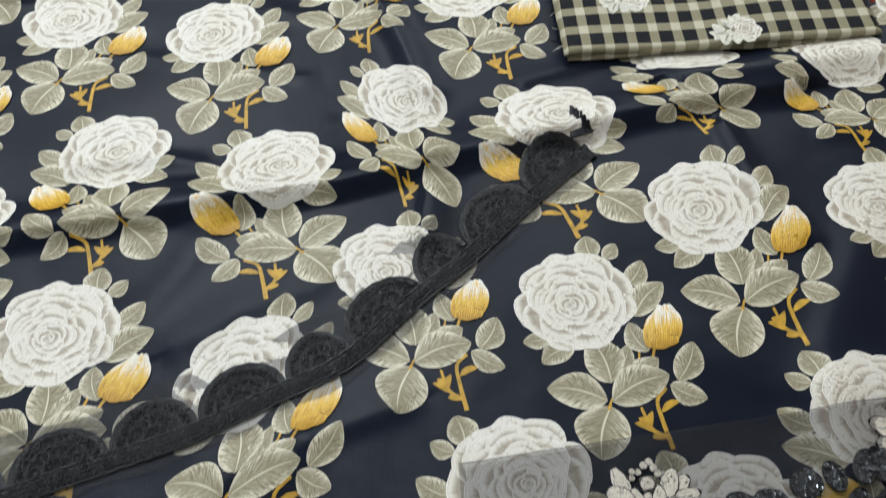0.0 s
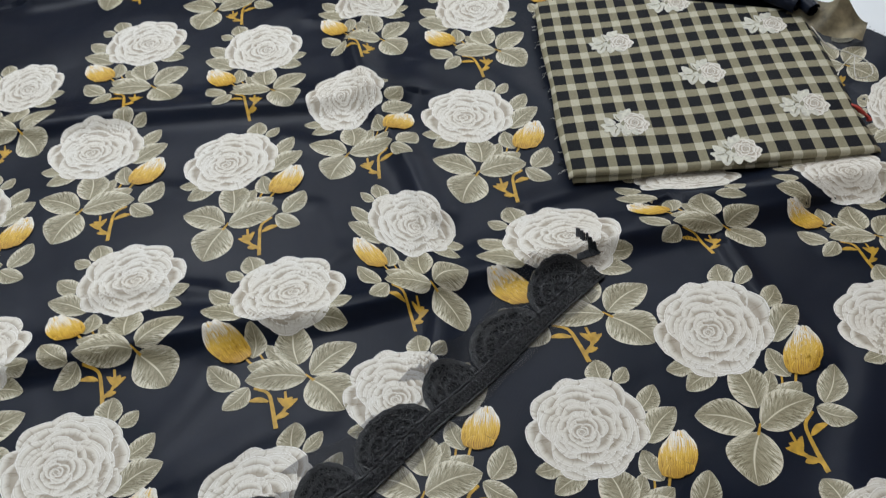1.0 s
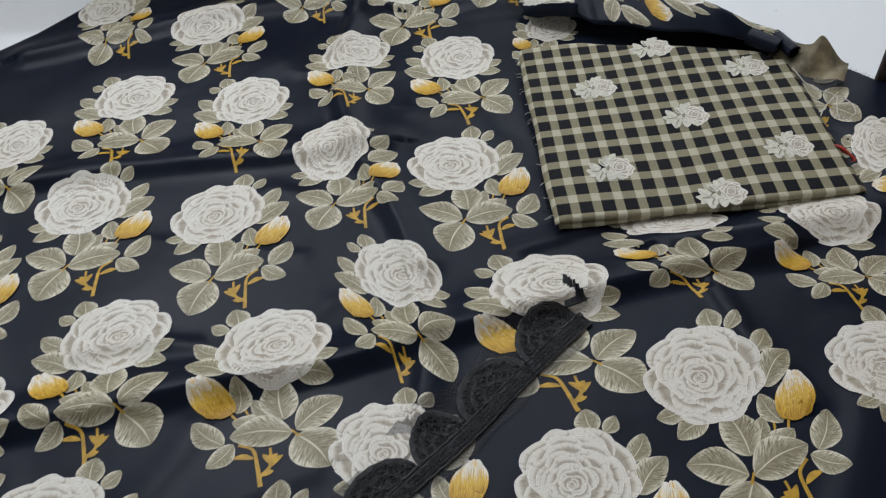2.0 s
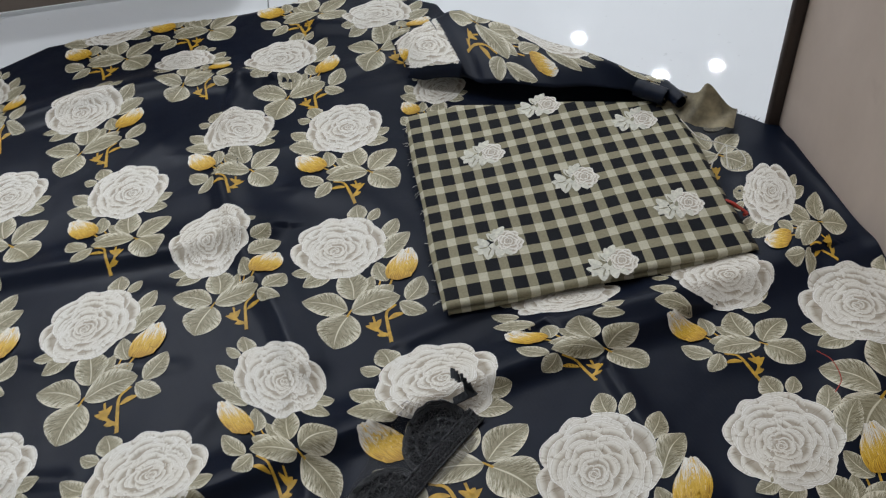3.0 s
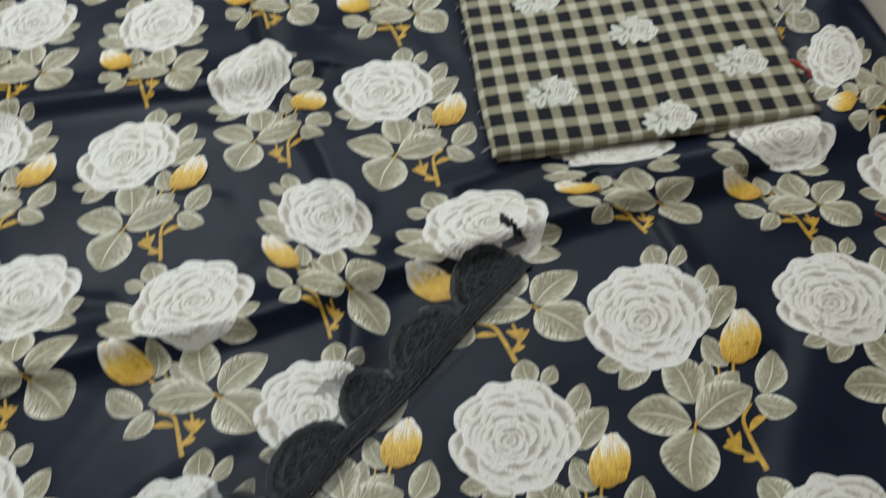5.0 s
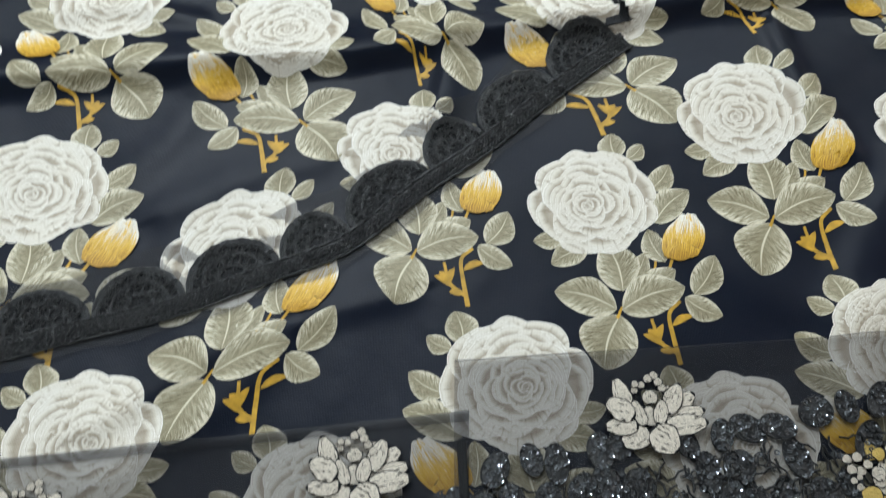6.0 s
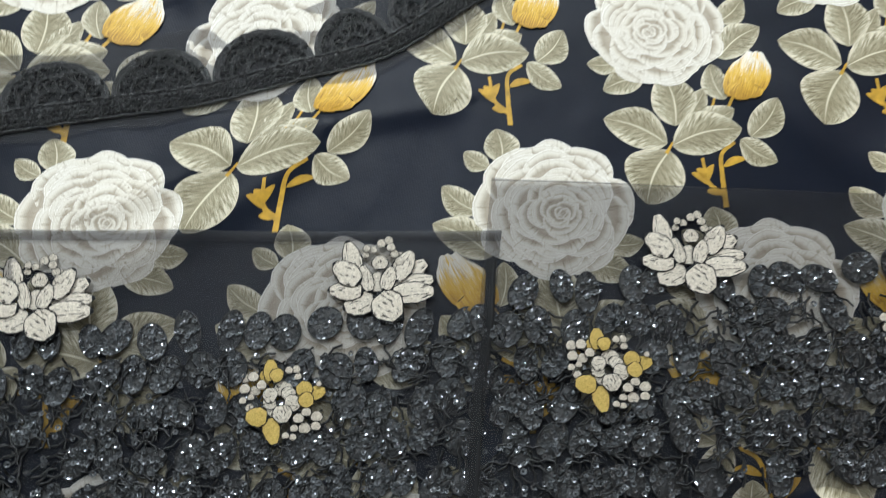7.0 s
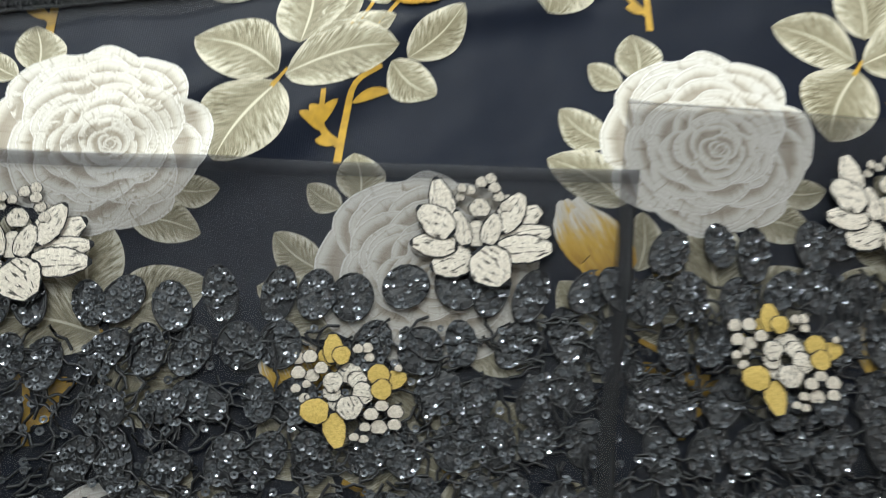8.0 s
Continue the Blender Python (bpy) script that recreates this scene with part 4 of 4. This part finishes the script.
# ---- sequined net panels ----
def net_panel(name, label, x0, x1, top, bottom, up, fold_left):
    """A sheer panel between two slanted lines, its left edge turned under where fold_left is set."""
    thing = tagged(new(name), label, "net fabric")
    nx, ny = 70, 40
    verts, faces = [], []
    for j in range(ny + 1):
        for i in range(nx + 1):
            x = x0 + (x1 - x0) * i / nx
            yt, yb = top(x), bottom(x)
            y = yb + (yt - yb) * j / ny
            z = float(lie(x, y)) + up + 0.0008 * math.sin(40 * x + 25 * y) + 0.0006 * math.sin(70 * y - 31 * x)
            if fold_left:
                z += 0.005 * math.exp(-((x - x0) / 0.012) ** 2)
            verts.append((x, y, z))
    w = nx + 1
    for j in range(ny):
        for i in range(nx):
            faces.append((j * w + i, j * w + i + 1, (j + 1) * w + i + 1, (j + 1) * w + i))
    child("net", mesh_of("net", verts, faces, mats=[NET]), thing, "sheer black net ground")
    g = Build()
    wide = 0.0012 if fold_left else 0.008
    g.plate([[(x, top(x) - wide * k / 3, float(lie(x, top(x) - wide * k / 3)) + up + 0.0008 + 0.0008 * math.sin(k * 1.05)) for k in range(4)] for x in np.linspace(x0, x1, 90)])
    child("hem", g.mesh("hem", NET), thing, "doubled net hem")
    return thing


def left_top(x):
    return -0.117 + 0.112 * x


def right_top(x):
    return -0.077 + 0.07 * x


def left_bottom(x):
    return -0.375 + 0.15 * x


def right_bottom(x):
    return min(-0.345 + 0.30 * x, -0.270 + 0.02 * x) - 0.006 * abs(math.sin(x * 45))


net_left = net_panel("sequined_net", "sheer black net with sequin leaves and cream embroidered flowers", -0.62, 0.047, left_top, left_bottom, 0.0026, False)
FOLD_X = 0.041
net_right = net_panel("sequined_net", "overlapping sheer black sequined net with embroidered flowers", 0.036, 0.60, right_top, right_bottom, 0.0040, True)


# three opaque dark strips along the fold put its shade into colour
for k in range(3):
    g = Build()
    g.plate([[(FOLD_X - 0.002 + 0.0015 * k + 0.004 * w + 0.001 * math.sin(yy * 60), yy, float(lie(FOLD_X, yy)) + 0.0052 + 0.0007 * k + 0.0012 * math.sin(3 * w)) for w in (0, 0.33, 0.66, 1.0)] for yy in np.linspace(-0.33, -0.135, 40)])
    child("pleat_shade", g.mesh("pleat_shade", PLEAT_SHADE), net_right, "dark strip of painted shade along the folded net edge")


def sequin(b, x, y, z, r, tilt_x, tilt_y):
    """One cupped sequin with a hole."""
    m = Matrix.Translation((x, y, z)) @ Euler((tilt_x, tilt_y, 0)).to_matrix().to_4x4()
    k0 = len(b.v)
    for rad, zz in ((0.36 * r, -0.0002), (r, 0.0001)):
        for k in range(9):
            a = 2 * math.pi * k / 9
            b.v.append(m @ Vector((rad * math.cos(a), rad * math.sin(a), zz)))
            b.uv.append((0, 0))
    for k in range(9):
        k2 = (k + 1) % 9
        b.f.append((k0 + k, k0 + 9 + k, k0 + 9 + k2, k0 + k2))


def sequin_leaf_meshes(seed, lx, ly):
    """A stitched oval and its rows of sequins, about its middle."""
    r = random.Random(seed)
    g = Build()
    rows = []
    for i in range(13):
        v = -1 + 2 * i / 12
        w = lx * math.sqrt(max(0.0, 1 - abs(v) ** 2.3))
        rows.append([Vector((w * c, ly * v, 0.0006 * (1 - c * c) + r.uniform(0, 0.0003))) for c in (-1, -0.5, 0, 0.5, 1)])
    g.plate(rows)
    g.cord([Vector((lx * math.cos(2 * math.pi * i / 20), ly * math.sin(2 * math.pi * i / 20), 0.0005)) for i in range(21)], 0.0007, 4)
    pad = g.mesh("stitched_oval", STITCH)
    b = Build()
    for f, n in ((0.86, 13), (0.56, 8), (0.22, 4)):
        for i in range(n):
            if r.random() < 0.12:
                continue
            a = 2 * math.pi * (i + r.uniform(-0.2, 0.2)) / n
            sequin(b, lx * f * math.cos(a), ly * f * math.sin(a), 0.0014 + r.uniform(0, 0.0006), r.uniform(0.0016, 0.0022), r.gauss(0, 0.34), r.gauss(0, 0.34))
    me = b.mesh("sequin_trim", SEQUIN)
    me.polygons.foreach_set("use_smooth", [False] * len(me.polygons))
    return pad, me


OVALS = [sequin_leaf_meshes(31, 0.0095, 0.0135), sequin_leaf_meshes(32, 0.0085, 0.0150), sequin_leaf_meshes(33, 0.0110, 0.0125), sequin_leaf_meshes(34, 0.0078, 0.0120)]
LOTUS = [(-0.034, -0.167), (0.183, -0.124), (-0.267, -0.206), (0.402, -0.083), (-0.49, -0.245)]
POSY = [(-0.092, -0.248), (0.127, -0.204), (0.345, -0.160), (-0.315, -0.292)]


def sequin_top(x):
    return (-0.170 if x < 0.042 else -0.152) + 0.17 * x


def sequin_bottom(x):
    return -0.352 + 0.12 * x if x < 0.042 else right_bottom(x) + 0.014


def panel_of(x):
    return (net_left, 0.0031) if x < 0.042 else (net_right, 0.0046)


rl = random.Random(12)
loose = {0: Build(), 1: Build()}
tangle = {0: Build(), 1: Build()}
for ix in range(-26, 29):
    for iy in range(0, 11):
        x = ix * 0.0230 + (0.0115 if iy % 2 else 0.0) + rl.uniform(-0.0045, 0.0045)
        y = sequin_top(x) - 0.014 - iy * 0.0270 + rl.uniform(-0.004, 0.004)
        if y < sequin_bottom(x) or not -0.55 < x < 0.57:
            continue
        if min(math.hypot(x - a, y - b) for a, b in POSY) < 0.024 or min(math.hypot(x - a, y - b - 0.01) for a, b in LOTUS) < 0.022:
            continue
        if iy > 0 and rl.random() < 0.06:
            continue
        thing, up = panel_of(x)
        pad, seq = OVALS[rl.randrange(4)]
        leaf = child("sequin_leaf", pad, thing)
        leaf.matrix_basis = pose(x, y, float(lie(x, y)) + up, rl.uniform(-5, 5), rl.uniform(-5, 5), rl.gauss(0, 28) + (90 if rl.random() < 0.15 else 0))
        shine = new("sequin_trim", seq)
        shine.parent = leaf
for i in range(9000):
    x = rl.uniform(-0.55, 0.57)
    y = rl.uniform(-0.42, -0.06)
    if y > sequin_top(x) - 0.03 or y < sequin_bottom(x):
        continue
    k = 0 if x < 0.042 else 1
    z = float(lie(x, y)) + (0.0045 if k == 0 else 0.0060)
    if i % 3 == 0:
        sequin(loose[k], x, y, z, rl.uniform(0.0018, 0.0024), rl.gauss(0, 0.22), rl.gauss(0, 0.26))
    else:
        a = rl.uniform(0, 6.28)
        tangle[k].cord([(x + 0.006 * math.cos(a + q) * w, y + 0.006 * math.sin(a + q) * w, z - 0.0006) for w, q in ((-1.4, 0), (-0.4, 0.5), (0.5, 0.4), (1.5, 0))], 0.0010, 3)
for k, thing in ((0, net_left), (1, net_right)):
    me = loose[k].mesh("loose_sequin", SEQUIN)
    me.polygons.foreach_set("use_smooth", [False] * len(me.polygons))
    tagged(child("loose_sequin", me, thing, "scattered small black sequins"), kind="stuff")
    tagged(child("vine_stitch", tangle[k].mesh("vine_stitch", STITCH), thing, "black stitched vines"), kind="stuff")


# ---- embroidered flowers ----
def puffed(base, tip, width, high=0.0006, rounded=0.66, seed=0):
    """A satin-stitched petal: a padded leaf shape with ribbed stitches."""
    r = random.Random(seed)
    bx, by = cm(*base)
    tx, ty = cm(*tip)
    dx, dy = tx - bx, ty - by
    ln = math.hypot(dx, dy)
    ex, ey = dx / ln, dy / ln
    verts, uvs, faces = [], [], []
    rows, cs = 15, (-1.0, -0.93, -0.55, -0.15, 0.25, 0.62, 0.93, 1.0)
    for i in range(rows):
        v = i / (rows - 1)
        w = 0.005 * width * (math.sin(math.pi * (0.015 + 0.975 * v) ** 0.85) ** rounded)
        w *= 1 + r.uniform(-0.05, 0.05)
        edge = 0.00034 / max(w, 0.0006)
        for k, c in enumerate(cs):
            c = c * (1 + edge) if abs(c) == 1.0 else c
            z = high * max(0.0, 1 - c * c) * (0.6 + 0.4 * math.sin(math.pi * v)) + 0.00025 * (i % 2)
            verts.append((bx + ex * ln * v - ey * w * c, by + ey * ln * v + ex * w * c, z))
            uvs.append((c, v * 3 + seed * 7.3))
    n = len(cs)
    for i in range(rows - 1):
        for k in range(n - 1):
            a = i * n + k
            faces.append((a, a + n, a + n + 1, a + 1))
    return verts, faces, uvs


def puff_mesh(name, mat, *args, **kw):
    v, f, uv = puffed(*args, **kw)
    lift = 0.0004 + 0.0005 * (kw.get("seed", 0) * 5 % 7)
    dark = [1 if k % 7 in (0, 6) or k < 7 or k >= len(f) - 7 else 0 for k in range(len(f))]
    return mesh_of(name, [(x, y, z + lift) for x, y, z in v], [tuple(reversed(q)) for q in f], uv, [mat, BLACK_THREAD], dark)


def dot(x, y, d=0.55):
    return ((x, y - d / 2), (x, y + d / 2), d)


LOTUS_PETALS = [((-1.5, 1.2), (-2.04, 3.76), 1.15), ((-1.3, 0.7), (-3.0, 2.2), 1.4), ((-1.1, 0.13), (-3.45, 0.4), 1.15), ((-0.3, -0.4), (-2.5, -0.9), 1.45), ((-0.2, -0.1), (1.2, -1.9), 1.95),
                ((0.7, -0.15), (3.75, -0.15), 1.3), ((0.8, 0.25), (3.75, 0.75), 1.1), ((0.9, 0.5), (3.3, 2.0), 1.35), ((1.0, 0.7), (2.35, 2.75), 1.2),
                ((-0.65, 0.05), (-1.1, 2.0), 0.8), ((-0.2, 0.0), (-0.1, 1.5), 0.9), ((0.3, 0.05), (0.95, 1.75), 0.9), dot(0.1, 2.05, 1.0),
                dot(0.25, 3.4), dot(0.75, 3.6), dot(0.9, 3.05), dot(1.1, 2.6), dot(1.5, 2.45), dot(1.4, 2.05), dot(-0.75, 3.1, 0.45), dot(-0.3, 3.0, 0.45), dot(-0.85, 2.7, 0.45)]
POSY_WHITE = [((0.1, 0.25), (0.3, 1.3), 1.2), ((-0.2, 0.15), (-1.1, 0.6), 0.9), ((-0.2, -0.05), (-1.15, -0.15), 0.8), ((-0.15, -0.2), (-0.7, -0.95), 0.95), ((0.1, -0.25), (0.25, -1.45), 1.15), ((0.25, -0.1), (1.35, -0.3), 1.0), ((0.2, 0.1), (0.9, 0.75), 0.9),
              dot(-2.35, 1.55, 0.65), dot(-1.75, 1.6, 0.65), dot(-2.3, 0.85, 0.65), dot(-1.65, 0.7, 0.65), dot(-1.2, 1.05, 0.6), dot(-2.4, 0.1, 0.45), dot(-1.9, 0.3, 0.4), dot(-2.0, -0.35, 0.5),
              dot(0.55, 1.95, 0.45), dot(1.0, 2.0, 0.5), dot(1.1, 1.55, 0.45), dot(2.5, 1.0, 0.35), dot(1.7, -0.75, 0.6), dot(2.35, -1.05, 0.7), dot(1.55, -1.75, 0.75), dot(1.2, -1.15, 0.65), dot(2.3, -1.65, 0.6), dot(0.9, -1.75, 0.5), dot(0.4, -2.2, 0.45), dot(0.85, -2.3, 0.45)]
POSY_GOLD = [((-0.6, 1.2), (-0.7, 2.75), 0.9), ((-0.5, 1.35), (-1.4, 1.8), 0.8), ((-0.6, 1.35), (0.15, 1.95), 0.8), ((1.5, 0.2), (1.6, 1.25), 1.0), ((1.6, 0.3), (2.95, 0.6), 0.85), ((1.4, 0.4), (2.0, -0.45), 0.9), ((-0.75, -1.05), (-2.25, -0.9), 1.1), ((-0.75, -1.0), (-0.3, -2.8), 1.0)]


def embroidered(name, label, petals, mats, places, turn):
    grown = [((b[0] * 1.04, b[1] * 1.04), (t[0] * 1.06, t[1] * 1.06), w * 1.2) for b, t, w in petals]
    meshes = [puff_mesh("stitched_petal", m, p[0], p[1], p[2], seed=i) for i, (p, m) in enumerate(zip(grown, mats))]
    for k, (x, y) in enumerate(places):
        thing, up = panel_of(x)
        flower = child(name, meshes[0], thing, label)
        flower.matrix_basis = pose(x, y, float(lie(x, y)) + up + 0.0016, 0, 0, turn + 3 * math.sin(5 * k))
        for me in meshes[1:]:
            petal = new("stitched_petal", me)
            petal.parent = flower


embroidered("embroidered_lotus", "cream satin-stitched lotus with dark outlines", LOTUS_PETALS, [CREAM_PETAL] * len(LOTUS_PETALS), LOTUS, 10)
embroidered("embroidered_posy", "cream and gold satin-stitched flower posy", POSY_WHITE + POSY_GOLD, [CREAM_PETAL] * 7 + [CREAM_THREAD] * (len(POSY_WHITE) - 7) + [GOLD_THREAD] * len(POSY_GOLD), POSY, 8)


# ---- loose threads ----
def yarn(name, label, pts, radius, mat):
    v, f = tube_points(smooth_line(pts, 8), radius, 5)
    tagged(new(name, mesh_of(name, v, f, mats=[mat])), label, "thread")


yarn("loose_thread", "loose white thread curled on the floral cloth", [(0.519, 0.555, 0.028), (0.532, 0.527, 0.018), (0.554, 0.513, 0.014), (0.570, 0.496, 0.012), (0.566, 0.472, 0.013), (0.546, 0.468, 0.013), (0.552, 0.492, 0.014), (0.558, 0.507, 0.014), (0.538, 0.492, 0.013), (0.522, 0.470, 0.014)], 0.0007, WHITE_YARN)
yarn("red_thread_tuft", "tuft of bright red thread beside the gingham cloth", [(0.517, 0.424, 0.014), (0.524, 0.414, 0.017), (0.530, 0.407, 0.013), (0.524, 0.418, 0.012), (0.531, 0.413, 0.010), (0.538, 0.404, 0.006), (0.533, 0.401, 0.008)], 0.0019, RED_YARN)
yarn("red_thread", "single fine red thread on the floral cloth", [(0.516, 0.211, 0.018), (0.524, 0.198, 0.018), (0.523, 0.179, 0.016), (0.512, 0.168, 0.015)], 0.0005, RED_YARN)

rf = random.Random(77)
for k in range(46):
    t = rf.uniform(0.02, 0.98)
    q = GX * rf.uniform(-0.001, 0.003) + GY * (GD * t)
    z = GZ + rf.uniform(-0.006, 0.004)
    pts = [Vector((q.x, q.y, z))]
    for step in range(4):
        pts.append(pts[-1] + Vector((-rf.uniform(0.0005, 0.0026), rf.uniform(-0.0026, 0.0026), rf.uniform(-0.002, 0.0012))))
    v, f = tube_points(pts, 0.00035, 4)
    child("fray_thread", mesh_of("fray_thread", v, f, mats=[BLACK_THREAD if k % 3 else WHITE_YARN]), gingham)

# ---- cabinet with beige panel beside the cloth ----
cabinet = tagged(new("beige_cabinet"), "beige laminate cabinet with dark brown edging beside the cloth", "cabinet")
cabinet.location = (0, 0, FLOOR)
for name, lo, hi, mat, bev in (
    ("side_panel", (0.642, -1.2, 0.006), (1.25, 0.541, 0.95), LAMINATE, 0.002),
    ("plinth", (0.644, -1.2, 0.0), (1.24, 0.540, 0.006), DARK_WOOD, 0.001),
    ("corner_post", (0.628, 0.5415, 0.0), (1.25, 0.551, 0.955), DARK_WOOD, 0.003),
):
    bm = bmesh.new()
    box(bm, lo, hi, bev)
    part(name, bm, mat, cabinet)

board = tagged(new("brown_low_cabinet"), "plain brown wooden cabinet base standing on the white floor", "cabinet")
board.matrix_world = pose(-0.417, 1.243, FLOOR, 0, 0, -7.2)
for name, lo, hi, mat in (("front_panel", (-1.3, 0.0, 0.004), (0.42, 0.02, 0.6), BROWN_WOOD), ("carcass", (-1.29, 0.02, 0.0), (0.41, 0.4, 0.6), BROWN_WOOD), ("foot_strip", (-1.3, -0.006, 0.0), (0.42, -0.0005, 0.008), TILE)):
    bm = bmesh.new()
    box(bm, lo, hi, 0.001)
    part(name, bm, mat, board)

# ---- floor tiles ----
TS = 0.80
tile_mesh = None
for i in range(-5, 6):
    for j in range(-5, 11):
        x0, y0 = 0.012 + i * TS, 0.44 + j * TS
        if x0 < X0 - TS or x0 > X1 or y0 < Y0 - TS or y0 > Y1:
            continue
        if tile_mesh is None:
            bm = bmesh.new()
            box(bm, (0.0008, 0.0008, -0.0115), (TS - 0.0008, TS - 0.0008, 0.0), 0.0006)
            tile_mesh = bpy.data.meshes.new("tile")
            bm.to_mesh(tile_mesh)
            bm.free()
            tile_mesh.materials.append(TILE)
        t = new("tile", tile_mesh)
        t.location = (x0, y0, FLOOR)
        t.parent = floor
